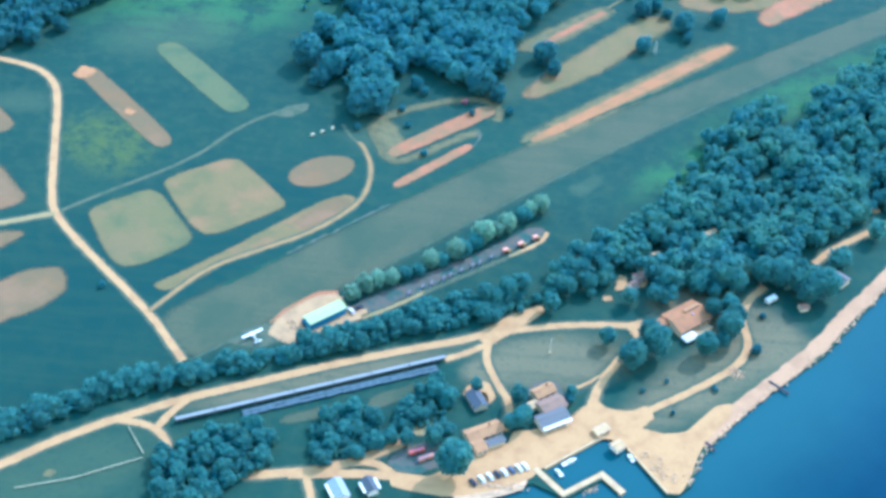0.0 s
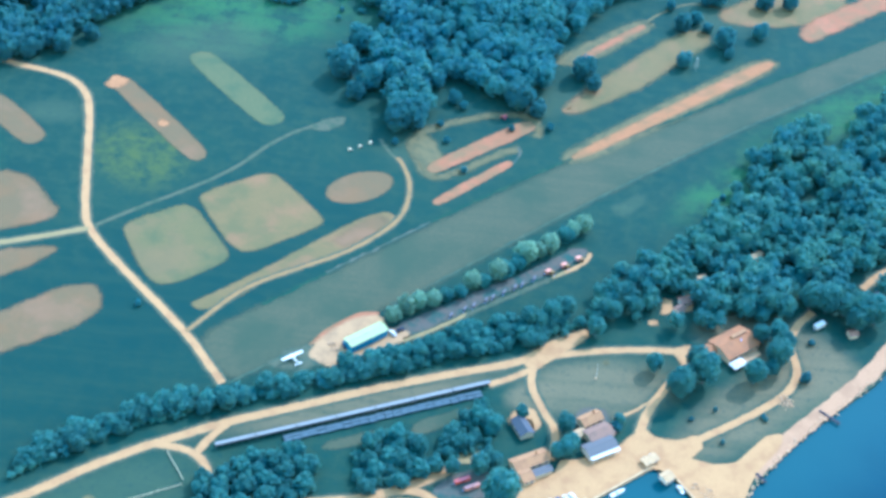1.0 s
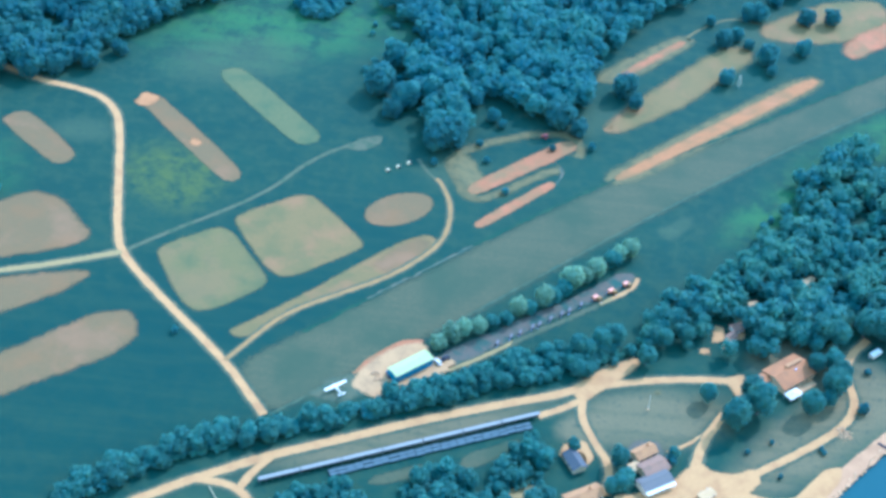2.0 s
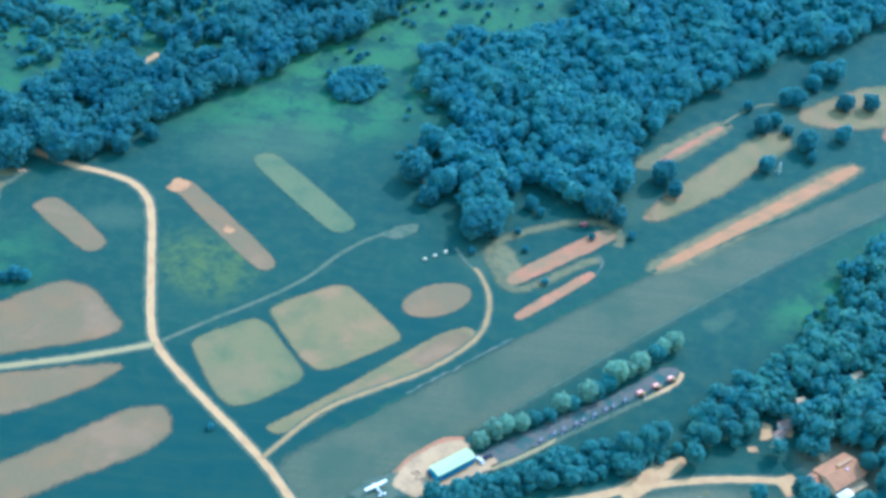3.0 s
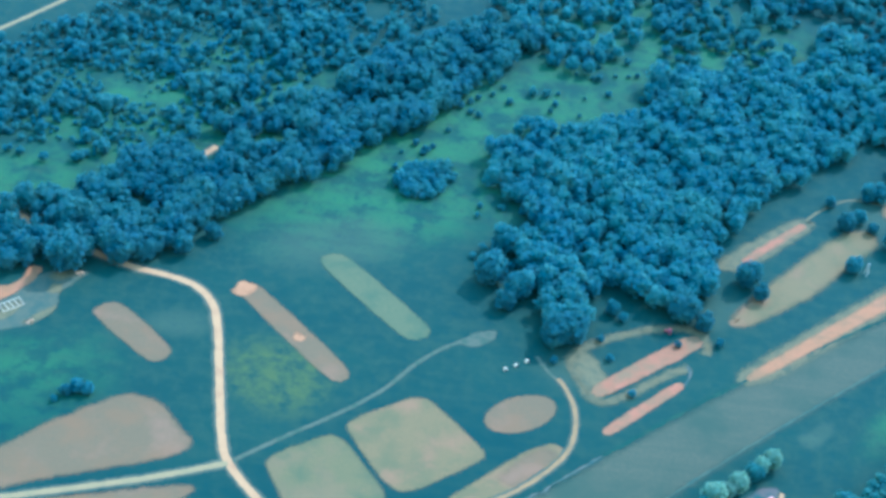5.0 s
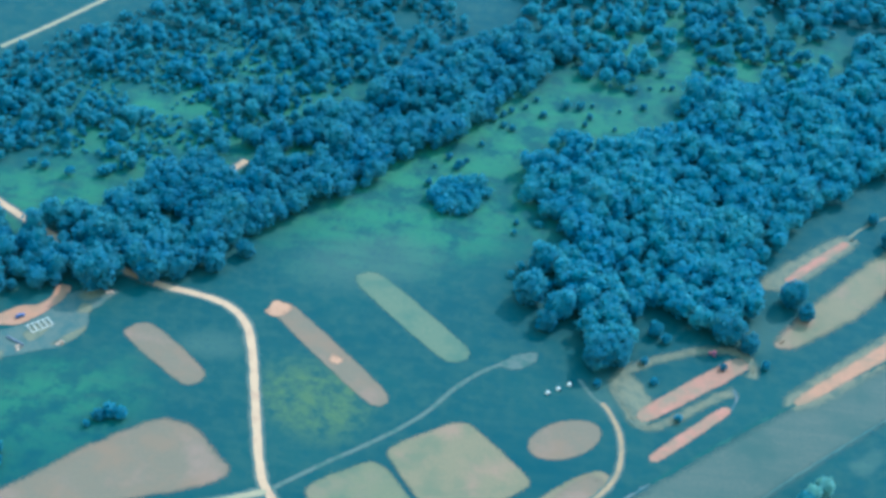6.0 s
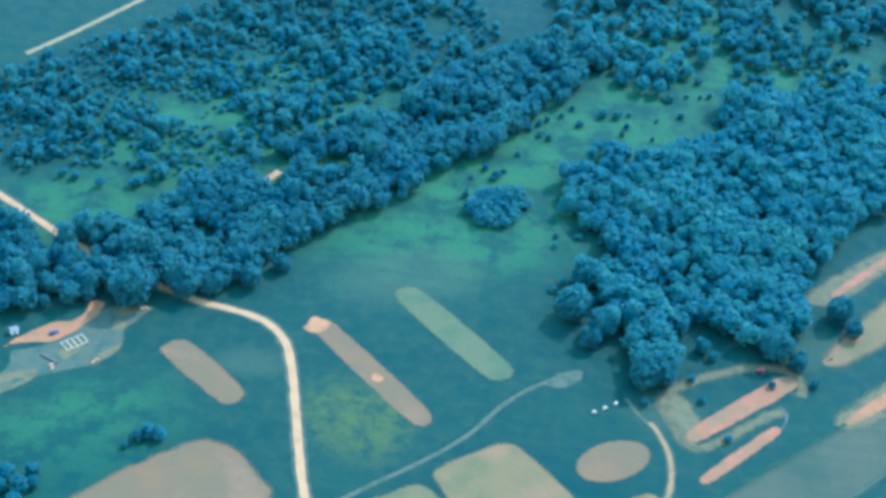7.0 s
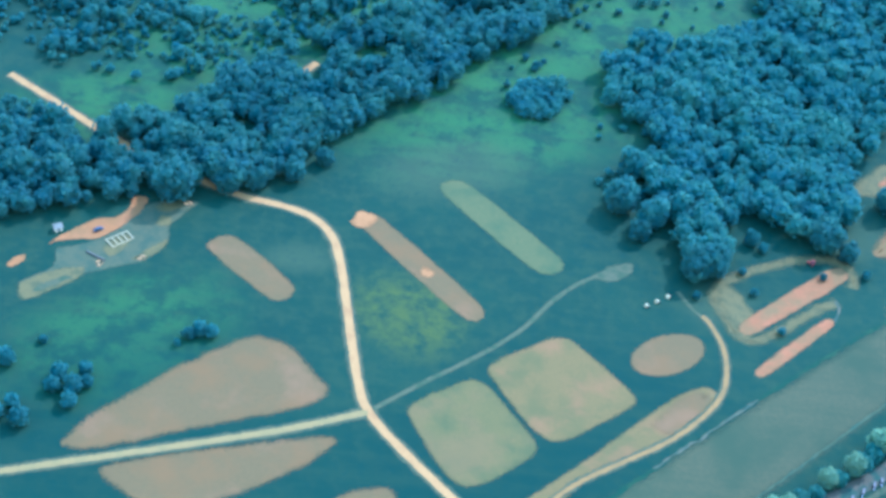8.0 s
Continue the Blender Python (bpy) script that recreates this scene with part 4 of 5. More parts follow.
def tube(r, length, segments=10, axis="Z", at=(0, 0, 0), r2=None):
    bm = bmesh.new()
    turn = {"X": Matrix.Rotation(radians(90), 4, "Y"), "Y": Matrix.Rotation(radians(90), 4, "X"), "Z": Matrix()}[axis]
    bmesh.ops.create_cone(bm, cap_ends=True, segments=segments, radius1=r, radius2=r if r2 is None else r2, depth=length, matrix=Matrix.Translation(at) @ turn)
    return bm


def gable_walls(l, w, h, rise):
    bm = bmesh.new()
    rings = []
    for x in (-l / 2, l / 2):
        rings.append([bm.verts.new((x, y, z)) for y, z in ((-w / 2, 0), (w / 2, 0), (w / 2, h), (0, h + rise), (-w / 2, h))])
    a, b = rings
    bm.faces.new(a[::-1])
    bm.faces.new(b)
    for i in range(5):
        j = (i + 1) % 5
        bm.faces.new((a[i], a[j], b[j], b[i]))
    bmesh.ops.recalc_face_normals(bm, faces=bm.faces)
    return bm


def gable_roof(l, w, h, rise, over=0.45, thick=0.16, seams=0.0):
    """Two pitched slabs that meet at the ridge, with seams every so often."""
    bm = bmesh.new()
    slope = rise / (w / 2)
    for side in (-1, 1):
        y1, z1 = side * (w / 2 + over), h - slope * over
        ridge = h + rise
        for x0, x1, up in [(-l / 2 - over, l / 2 + over, 0.0)] + ([(-l / 2 + k * seams, -l / 2 + k * seams + 0.09, 0.08) for k in range(int(l / seams) + 1)] if seams else []):
            t0, t1 = (0.02, thick) if up == 0 else (thick - 0.02, thick + up)
            v = [bm.verts.new((x, y, z + t)) for t in (t0, t1) for x, y, z in ((x0, 0, ridge), (x1, 0, ridge), (x1, y1, z1), (x0, y1, z1))]
            for f in ((3, 2, 1, 0), (4, 5, 6, 7), (0, 1, 5, 4), (1, 2, 6, 5), (2, 3, 7, 6), (3, 0, 4, 7)):
                bm.faces.new([v[i] for i in f])
    bmesh.ops.recalc_face_normals(bm, faces=bm.faces)
    return bm


GLASS = paint("window_glass", (0.03, 0.05, 0.07), 0.1, 0, 0.05, 1, 0.6)
WHITE = paint("white_paint", (0.640, 0.500, 0.270), 0.5, 0, 0.12)
ROOF_RED = surface("clay_red_roof", (0.2900, 0.1082, 0.0225), (0.3457, 0.1324, 0.0275), (0.2510, 0.1022, 0.0235), 0.25, 1.5, 0.85, bump=0.2)
ROOF_BROWN = surface("brown_roof", (0.3115, 0.1357, 0.0319), (0.3632, 0.1680, 0.0390), (0.2595, 0.1163, 0.0301), 0.3, 1.5, 0.85, bump=0.2)
ROOF_PINK = surface("faded_pink_roof", (0.2042, 0.1026, 0.0405), (0.2470, 0.1235, 0.0475), (0.1710, 0.0950, 0.0389), 0.3, 1.5, 0.85, bump=0.2)
ROOF_BLUE = paint("blue_grey_roof", (0.130, 0.102, 0.060), 0.8, 0.0, 0.3, spec=0.15)
ROOF_NAVY = paint("dark_blue_roof", (0.080, 0.070, 0.048), 0.8, 0.0, 0.3, spec=0.15)
ROOF_PALE = paint("pale_green_metal", (0.40, 0.36, 0.105), 0.8, 0.0, 0.25, spec=0.15)
TEAL = paint("teal_cladding", (0.0400, 0.1600, 0.1716), 0.6, 0.0, 0.2)
SHED_ROOF = paint("pale_metal_roof", (0.215, 0.175, 0.100), 0.7, 0.0, 0.35, 0.5, spec=0.2)
SKYBLUE = paint("sky_blue_metal", (0.26, 0.235, 0.165), 0.7, 0.0, 0.3, spec=0.2)
TIMBER = surface("grey_timber", (0.14, 0.12, 0.10), (0.20, 0.17, 0.13), (0.10, 0.09, 0.08), 0.6, 3.0)
JETTY_TIMBER = surface("dark_wet_timber", (0.040, 0.030, 0.020), (0.065, 0.048, 0.032), (0.030, 0.024, 0.018), 0.6, 3.0)
WALL_CREAM = surface("cream_wall", (0.4480, 0.3200, 0.1279), (0.5120, 0.3760, 0.1535), (0.4000, 0.2800, 0.1151), 0.5, 2.0, bump=0.1)
RED = paint("red_paint", (0.4300, 0.0800, 0.0300), 0.45, 0, 0.2)
ORANGE = paint("orange_paint", (0.6000, 0.2080, 0.0624), 0.5, 0, 0.2)
PALE_RED = paint("sunfaded_red", (0.4700, 0.1850, 0.0800), 0.5, 0, 0.2)
DARK = paint("dark_paint", (0.040, 0.032, 0.022), 0.7, 0, 0.1, spec=0.1)
CARBLUE = paint("blue_car_paint", (0.060, 0.058, 0.048), 0.6, 0, 0.1)
RUBBER = paint("black_rubber", (0.02, 0.02, 0.022), 0.9, 0, 0.1)
STEEL = paint("grey_steel", (0.35, 0.35, 0.35), 0.4, 0.7, 0.2)


def openings(root, l, w, h, side, n, door_at=None, size=1.1):
    """Framed windows, and a door, on a long wall."""
    y = side * (w / 2)
    for k in range(n):
        x = -l / 2 + l * (k + 0.5) / n
        if door_at == k:
            d = part("door", slab(x - 0.5, x + 0.5, min(y, y + side * 0.07), max(y, y + side * 0.07), 0.0, 2.05, 0.02), TIMBER, root, "plain wooden door")
            part("door_handle", slab(x + 0.32, x + 0.42, min(y + side * 0.06, y + side * 0.14), max(y + side * 0.06, y + side * 0.14), 0.98, 1.04), STEEL, d)
            continue
        z0 = 1.0 if h < 4 else 1.2
        f = part("window", slab(x - size / 2 - 0.1, x + size / 2 + 0.1, min(y, y + side * 0.06), max(y, y + side * 0.06), z0 - 0.1, z0 + 1.25, 0.015), WHITE, root, "white framed window")
        part("pane", slab(x - size / 2, x + size / 2, min(y + side * 0.05, y + side * 0.08), max(y + side * 0.05, y + side * 0.08), z0, z0 + 1.15), GLASS, f)


def house(name, x, y, turn, l, w, h, rise, wall, roof, label, category="house", windows=4, chimney=False, seams=0.0, door_at=1, over=0.45):
    root = thing(name, pose(x, y, 0, 0, 0, turn), label, category)
    part("wall", gable_walls(l, w, h, rise), wall, root)
    r = part("roof", gable_roof(l, w, h, rise, over, 0.16, seams), roof, root)
    part("ridge_cap", slab(-l / 2 - over, l / 2 + over, -0.18, 0.18, h + rise + 0.1, h + rise + 0.22), roof, r)
    if windows:
        openings(root, l, w, h, -1, windows, door_at)
        openings(root, l, w, h, 1, windows, None)
    if chimney:
        c = part("chimney", slab(l * 0.2, l * 0.2 + 0.7, w * 0.12, w * 0.12 + 0.7, h + rise * 0.5, h + rise + 1.0, 0.03), ROOF_BROWN, r, "short brick chimney")
        part("pot", tube(0.15, 0.4, 8, at=(l * 0.2 + 0.35, w * 0.12 + 0.35, h + rise + 1.2)), ROOF_RED, c)
    return root


shed = house("metal_shed", -51.2, 557.6, 41.5, 20.0, 6.0, 4.1, 0.7, TEAL, ROOF_PALE, "long teal metal shed with a pale green roof", "shed", 0, seams=1.0, over=0.3)
for k in range(4):
    d = part("sliding_door", slab(-9 + k * 4.6, -9 + k * 4.6 + 3.8, -3.1, -3.0, 0.05, 3.5, 0.02), TEAL, shed, "teal sliding metal door")
    part("rail", slab(-9.2 + k * 4.6, -9 + k * 4.6 + 4.0, -3.14, -3.02, 3.52, 3.62), STEEL, d)

hall = house("hall", 115.5, 577, 40, 19, 13.5, 3.4, 2.0, WALL_CREAM, ROOF_RED, "large hall with a broad clay-red roof", "hall", 6, door_at=2)
vent = part("ridge_vent", slab(-1, 8, 0.6, 2.3, 4.7, 6.1, 0.05), ROOF_BROWN, hall, "long raised brown ridge vent")
part("louvre", slab(-0.7, 7.7, 0.52, 0.6, 5.3, 5.95), DARK, vent, "dark louvred opening")
part("roof_vent", tube(0.35, 0.9, 10, at=(2, -1.8, 5.2)), STEEL, hall, "small steel roof vent")
part("terrace", slab(-8, 8, -10.5, -6.9, 0.0, 0.35, 0.02), CONCRETE, hall, "pale paved terrace")
house("hall_annex", 104.5, 572.5, 40, 7, 5, 2.8, 1.0, WALL_CREAM, ROOF_RED, "low annex with a clay-red roof beside a hall", "annex", 2)
house("cottage", 49.5, 521.5, 37, 10, 5.6, 3.0, 1.5, WALL_CREAM, ROOF_BROWN, "cottage with a sunlit brown roof", "house", 3, True)
house("cottage", 53.2, 513.8, 35, 11.5, 7.5, 3.0, 1.4, WALL_CREAM, ROOF_PINK, "low house with a faded pink roof", "house", 4)
house("cottage_annex", 45.4, 513.2, 36, 4.2, 3.6, 2.4, 0.4, WALL_CREAM, CONCRETE, "low cream annex between two cottages", "annex", 0)
inn = house("harbour_house", 53.6, 506.2, 33, 14, 6.5, 3.0, 1.0, WHITE, ROOF_BLUE, "harbour house with a blue-grey roof and white porch", "house", 5, door_at=2)
part("porch_roof", slab(-7.2, 7.2, -5.4, -3.2, 2.5, 2.62, 0.02), WHITE, inn, "flat white porch roof")
for k in range(6):
    part("porch_post", slab(-6.9 + k * 2.7, -6.75 + k * 2.7, -5.2, -5.05, 0, 2.5), WHITE, inn)
part("porch_deck", slab(-7.2, 7.2, -5.4, -3.26, 0, 0.2), CONCRETE, inn)
house("cottage", 24, 494.5, 31, 16, 6.5, 2.9, 1.4, WALL_CREAM, ROOF_BROWN, "long cottage with a sunlit brown roof", "house", 5, True)
house("cottage_wing", 22.5, 486.3, 31, 5, 7, 2.6, 1.0, WALL_CREAM, ROOF_BROWN, "short brown-roofed wing with a yard", "house", 2)
house("lean_to", 29.5, 489.8, 31, 8, 3, 2.4, 0.5, WALL_CREAM, ROOF_BLUE, "low lean-to with a blue-grey roof", "annex", 0)
house("small_house", 20.5, 513.0, -62, 9.5, 6, 2.8, 1.6, WALL_CREAM, ROOF_NAVY, "small house with a dark blue-grey roof", "house", 3)
large = house("summer_house", -34, 455.5, -62, 9.5, 5.6, 2.8, 1.4, WHITE, SKYBLUE, "white holiday house with a sky-blue roof", "house", 3)
part("veranda_roof", slab(-4.6, 3.6, -4.6, -3.4, 2.35, 2.47, 0.02), WHITE, large, "flat white veranda roof")
small = house("summer_house", -21.5, 459, -62, 7.4, 4.4, 2.8, 1.3, WHITE, ROOF_NAVY, "small white holiday house with a dark blue roof", "house", 3)
for y in (-3.35, 3.35):
    part("veranda_roof", slab(-3.0, 3.0, y - 0.6, y + 0.6, 2.35, 2.47, 0.02), WHITE, small, "flat white veranda roof")
house("lake_house", 190, 615.5, -42, 12, 6.5, 2.9, 1.5, WALL_CREAM, ROOF_BLUE, "lakeside house with a blue-grey roof under trees", "house", 4)
house("garden_shed", 172, 592.5, 20, 4, 3.5, 2.3, 0.9, WALL_CREAM, ROOF_PINK, "small garden shed with a pinkish roof", "shed", 0)
house("forest_hut", 94.5, 603.5, 30, 5.5, 4, 2.4, 0.9, WHITE, ROOF_PINK, "pale hut half hidden among trees", "hut", 2)
house("forest_hut", 91.5, 597, 50, 4.5, 3.5, 2.4, 0.9, WHITE, ROOF_PINK, "small pale hut among trees", "hut", 1, door_at=0)
house("forest_hut", 130.5, 640.5, 40, 7, 2.5, 2.2, 0.5, WALL_CREAM, CONCRETE, "narrow pale-roofed hut deep in the wood", "hut", 2)
house("forest_hut", 103, 620, 25, 4, 2.5, 2.2, 0.5, WALL_CREAM, CONCRETE, "tiny hut deep in the wood", "hut", 1, door_at=0)
house("forest_hut", -329.5, 701.5, 30, 3.2, 2.6, 2.3, 0.7, WHITE, SHED_ROOF, "small white hut at the wood's edge", "hut", 1, door_at=0)
house("boathouse", 82, 493.5, 40, 4.6, 4.6, 2.4, 0.9, WHITE, CONCRETE, "white boathouse standing over the harbour water", "boathouse", 2)
house("harbour_store", 75.2, 502.6, 38, 7, 4, 1.6, 0.25, CONCRETE, CONCRETE, "flat pale harbour store on the quay", "store", 2)


def long_shed():
    root = thing("storage_shed", pose(0, 0, 0), "long low open shed with a pale metal roof", "shed", "row of open sheds")
    l = 17.3
    part("roof", slab(-l / 2, l / 2, -0.35, 1.5, 2.55, 2.68, 0.02), SHED_ROOF, root)
    part("back_wall", slab(-l / 2, l / 2, 1.25, 1.37, 0, 2.5), ROOF_BLUE, root, "blue-grey metal back wall")
    for k in range(7):
        part("post", slab(-l / 2 + 0.1 + k * 2.83, -l / 2 + 0.22 + k * 2.83, -0.3, -0.18, 0, 2.5), TIMBER, root)
    return root


row_a, row_b = Vector((-106.6, 485.7)), Vector((6.0, 537.4))
row_dir = (row_b - row_a).normalized()
row_turn = math.degrees(math.atan2(row_dir.y, row_dir.x))
proto = long_shed()
for k in range(7):
    p = row_a + row_dir * (8.4 + k * 17.75)
    m = pose(p.x, p.y, 0, 0, 0, row_turn)
    if k == 0:
        proto.matrix_world = m
    else:
        copy_thing(proto, m)


def rack(material, label):
    root = thing("boat_rack", pose(0, 0, 0), label, "rack", "racks below the sheds")
    part("tarpaulin", slab(-1.82, 1.82, -0.85, 0.85, 0.55, 1.1, 0.16), material, root, "taut blue-grey cover")
    for x in (-1.4, 1.4):
        for y in (-0.6, 0.6):
            part("leg", slab(x - 0.06, x + 0.06, y - 0.06, y + 0.06, 0, 0.6), TIMBER, root)
    return root


rack_proto = rack(paint("faded_tarpaulin", (0.090, 0.098, 0.066), 0.8, 0, 0.6, 0.5, 0.15), "low rack under a blue-grey cover")
side = Vector((row_dir.y, -row_dir.x))
rrng = random.Random(5)
for k in range(48):
    p = row_a + row_dir * (30 + (k % 24) * 3.75 + rrng.uniform(-0.06, 0.06)) + side * (2.6 + (k // 24) * 1.9 + rrng.uniform(-0.2, 0.2))
    if 0 < k and rrng.random() < 0.04:
        continue
    m = pose(p.x, p.y, 0, 0, 0, row_turn + rrng.uniform(-1.5, 1.5))
    if k == 0:
        rack_proto.matrix_world = m
    else:
        copy_thing(rack_proto, m)


def aircraft():
    root = thing("light_aircraft", pose(-82, 541.7, 0, 0, 0, 39), "white high-wing light aircraft parked on grass", "aircraft")
    bm = bmesh.new()
    rings = []
    for y, r, z in ((2.0, 0.32, 1.25), (1.5, 0.52, 1.3), (0.5, 0.62, 1.45), (-0.8, 0.6, 1.45), (-2.2, 0.38, 1.4), (-5.2, 0.14, 1.35)):
        rings.append([bm.verts.new((math.cos(a) * r, y, z + math.sin(a) * r * 1.1)) for a in [i * math.pi / 5 for i in range(10)]])
    for a, b in zip(rings, rings[1:]):
        for i in range(10):
            bm.faces.new((a[i], a[(i + 1) % 10], b[(i + 1) % 10], b[i]))
    bm.faces.new(rings[0])
    bm.faces.new(rings[-1][::-1])
    bmesh.ops.recalc_face_normals(bm, faces=bm.faces)
    part("fuselage", bm, WHITE, root)
    for s in (-1, 1):
        bm = bmesh.new()
        v = [bm.verts.new(c) for c in ((0, 0.9, 2.1), (0, -0.75, 2.05), (s * 5.4, -0.45, 2.2), (s * 5.4, 0.7, 2.25), (0, 0.9, 2.28), (0, -0.75, 2.12), (s * 5.4, -0.45, 2.25), (s * 5.4, 0.7, 2.35))]
        for f in ((0, 1, 2, 3), (7, 6, 5, 4), (0, 3, 7, 4), (1, 5, 6, 2), (2, 6, 7, 3), (0, 4, 5, 1)):
            bm.faces.new([v[i] for i in f])
        bmesh.ops.recalc_face_normals(bm, faces=bm.faces)
        w = part("wing", bm, WHITE, root)
        part("strut", slab(min(s * 0.5, s * 2.7), max(s * 0.5, s * 2.7), -0.05, 0.05, 1.55, 1.62), STEEL, w)
        part("tailplane", slab(min(0, s * 1.8), max(0, s * 1.8), -5.3, -4.5, 1.4, 1.48, 0.02), WHITE, root)
        wh = part("wheel", tube(0.28, 0.18, 12, "X", (s * 1.1, -0.2, 0.28)), RUBBER, root)
        part("gear_leg", slab(min(s * 0.4, s * 1.1), max(s * 0.4, s * 1.1), -0.25, -0.12, 0.6, 0.72), STEEL, wh)
    part("fin", slab(-0.05, 0.05, -5.4, -4.4, 1.4, 2.6, 0.02), WHITE, root)
    part("windscreen", slab(-0.5, 0.5, 0.35, 0.95, 1.75, 2.1, 0.05), GLASS, root, "dark cockpit window")
    part("propeller", slab(-0.95, 0.95, 2.05, 2.12, 1.18, 1.3, 0.02), DARK, root)
    part("nose_wheel", tube(0.22, 0.15, 12, "X", (0, 1.4, 0.22)), RUBBER, root)
    return root


aircraft()


def car(material, label, kind="car", tall=0.0):
    root = thing(kind, pose(0, 0, 0), label, kind, "parked vehicles")
    part("body", slab(-0.9, 0.9, -2.2, 2.2, 0.35, 0.95, 0.12), material, root)
    c = part("cabin", slab(-0.78, 0.78, -1.5, 0.9 + tall, 0.93, 1.5 + tall * 0.5, 0.16), material, root)
    part("windscreen", slab(-0.66, 0.66, 0.82 + tall, 0.94 + tall, 1.02, 1.42 + tall * 0.4, 0.02), GLASS, c)
    part("rear_window", slab(-0.66, 0.66, -1.54, -1.44, 1.02, 1.42, 0.02), GLASS, c)
    for x in (-0.8, 0.8):
        part("side_window", slab(x - 0.02 if x > 0 else x - 0.02, x + 0.02, -1.2, 0.6, 1.02, 1.4), GLASS, c)
        part("headlight", slab(x - 0.16, x + 0.16, 2.16, 2.24, 0.62, 0.78), WHITE, root)
        for y in (-1.35, 1.35):
            w = part("wheel", tube(0.33, 0.22, 14, "X", (x, y, 0.33)), RUBBER, root)
            part("rim", tube(0.19, 0.24, 10, "X", (x, y, 0.33)), STEEL, w)
    return root


def fleet(protos, spots):
    seen = set()
    for k, (i, x, y, turn) in enumerate(spots):
        m = pose(x, y, 0.08, 0, 0, turn)
        if i in seen:
            copy_thing(protos[i], m)
        else:
            seen.add(i)
            protos[i].matrix_world = m


CARS = [car(WHITE, "white car parked on the quay"), car(DARK, "dark car parked on the quay"), car(CARBLUE, "dark blue car parked on gravel"), car(WHITE, "white van parked in the sun", "van", 0.6)]
fleet(CARS, [(1, 21, 467, 38), (0, 24.6, 469.2, 36), (0, 28, 471, 35), (1, 31, 472.6, 36), (0, 34, 474, 34), (2, 37, 475.6, 38), (0, 40, 477, 36), (0, 42.6, 478.4, 36),
             (2, -312.5, 703.8, -50), (3, -296, 757, 60), (2, -60, 553, 20), (0, -39.5, 563.5, 40), (1, -36.5, 566, 130)])


def trailer(material, label, l=5.2, half=0.9, top=2.1):
    root = thing("trailer", pose(0, 0, 0), label, "trailer", "stored trailers")
    b = part("box", slab(-l / 2, l / 2, -half, half, 0.55, top, 0.08), material, root)
    part("door", slab(l / 2 - 0.02, l / 2 + 0.04, -half / 2, half / 2, 0.65, top - 0.15), WHITE, b)
    part("window", slab(-0.6, 0.6, -half - 0.04, 0.02 - half, top - 0.8, top - 0.35), GLASS, b)
    part("drawbar", slab(-l / 2 - 1.3, -l / 2, -0.08, 0.08, 0.5, 0.62), STEEL, root)
    for x in (-0.5, 0.5):
        for y in (0.05 - half, half - 0.05):
            part("wheel", tube(0.32, 0.2, 12, "Y", (x, y, 0.32)), RUBBER, root)
    return root


TRAILERS = [trailer(ORANGE, "orange-red trailer stored beside a lane", 2.8), trailer(GRAVEL_LANE, "cream trailer stored beside a lane", 1.6), trailer(paint("dull_grey_paint", (0.12, 0.090, 0.052), 0.6), "grey trailer stored in long grass", 3.0, 0.45, 1.3), trailer(RED, "long red trailer on grass", 7.0), trailer(PALE_RED, "long faded red trailer on grass", 7.0)]
fleet(TRAILERS, [(0, 30, 614.6, 38), (0, 37.3, 620.2, 38), (1, 31.8, 614, 120), (0, 44.2, 626, 38), (1, 39, 619.6, 118), (1, 45.8, 625.4, 30), (2, 23.4, 609.4, 75), (2, 18, 604.6, 82), (2, 14.6, 602, 78), (2, 9.6, 598, 70), (2, 4.6, 593.8, 75), (2, 1.5, 591.4, 80), (2, -4, 587, 78), (2, -8, 584, 70), (2, -14, 579, 75), (3, -3.5, 481, 28), (4, 0.6, 478, 30)])


def fence(pts, label):
    """Posts every three metres with two rails between them."""
    root = thing("fence", pose(0, 0, 0), label, "fence")
    for a, b in zip(pts, pts[1:]):
        a, b = Vector(a), Vector(b)
        d = b - a
        k = max(1, int(d.length / 3))
        turn = math.degrees(math.atan2(d.y, d.x))
        for i in range(k):
            p = a.lerp(b, i / k)
            part("post", slab(-0.09, 0.09, -0.09, 0.09, 0, 1.2), WALL_CREAM, root).matrix_local = pose(p.x, p.y, 0, 0, 0, turn)
        for z in (0.5, 1.0):
            part("rail", slab(0, d.length, -0.06, 0.06, z, z + 0.14), WALL_CREAM, root).matrix_local = pose(a.x, a.y, 0, 0, 0, turn)


fence([(-126, 481), (-117, 467)], "short pale wooden meadow fence")
fence([(-117, 464.6), (-143, 450.4), (-165, 442.5)], "long pale wooden meadow fence")
field("bare_patch", [(-156, 451), (-154, 455), (-150, 454), (-152, 450.5)], TAN_GRASS, "small worn spot in a meadow", 0.6, 2, 0.05)


trailer(WHITE, "white caravan parked at a lane's end", 6.0, 1.25, 2.6).matrix_world = pose(157, 596, 0.05, 0, 0, 40)


def hutch():
    root = thing("hutch", pose(0, 0, 0), "cream domed plastic calf hutch on grass", "hutch", "white hutches")
    bm = bmesh.new()
    bmesh.ops.create_uvsphere(bm, u_segments=14, v_segments=8, radius=1.1)
    for v in bm.verts:
        v.co.z = max(v.co.z, 0) * 1.15
    part("dome", bm, WALL_CREAM, root)
    part("doorway", slab(-0.45, 0.45, -1.25, -0.85, 0, 0.9, 0.05), DARK, root, "dark open doorway")
    return root


HUTCHES = [(0, -72.4, 692.4, 20), (0, -67.6, 695.8, 40), (0, -62.6, 699.6, 60)]
fleet([hutch()], HUTCHES)


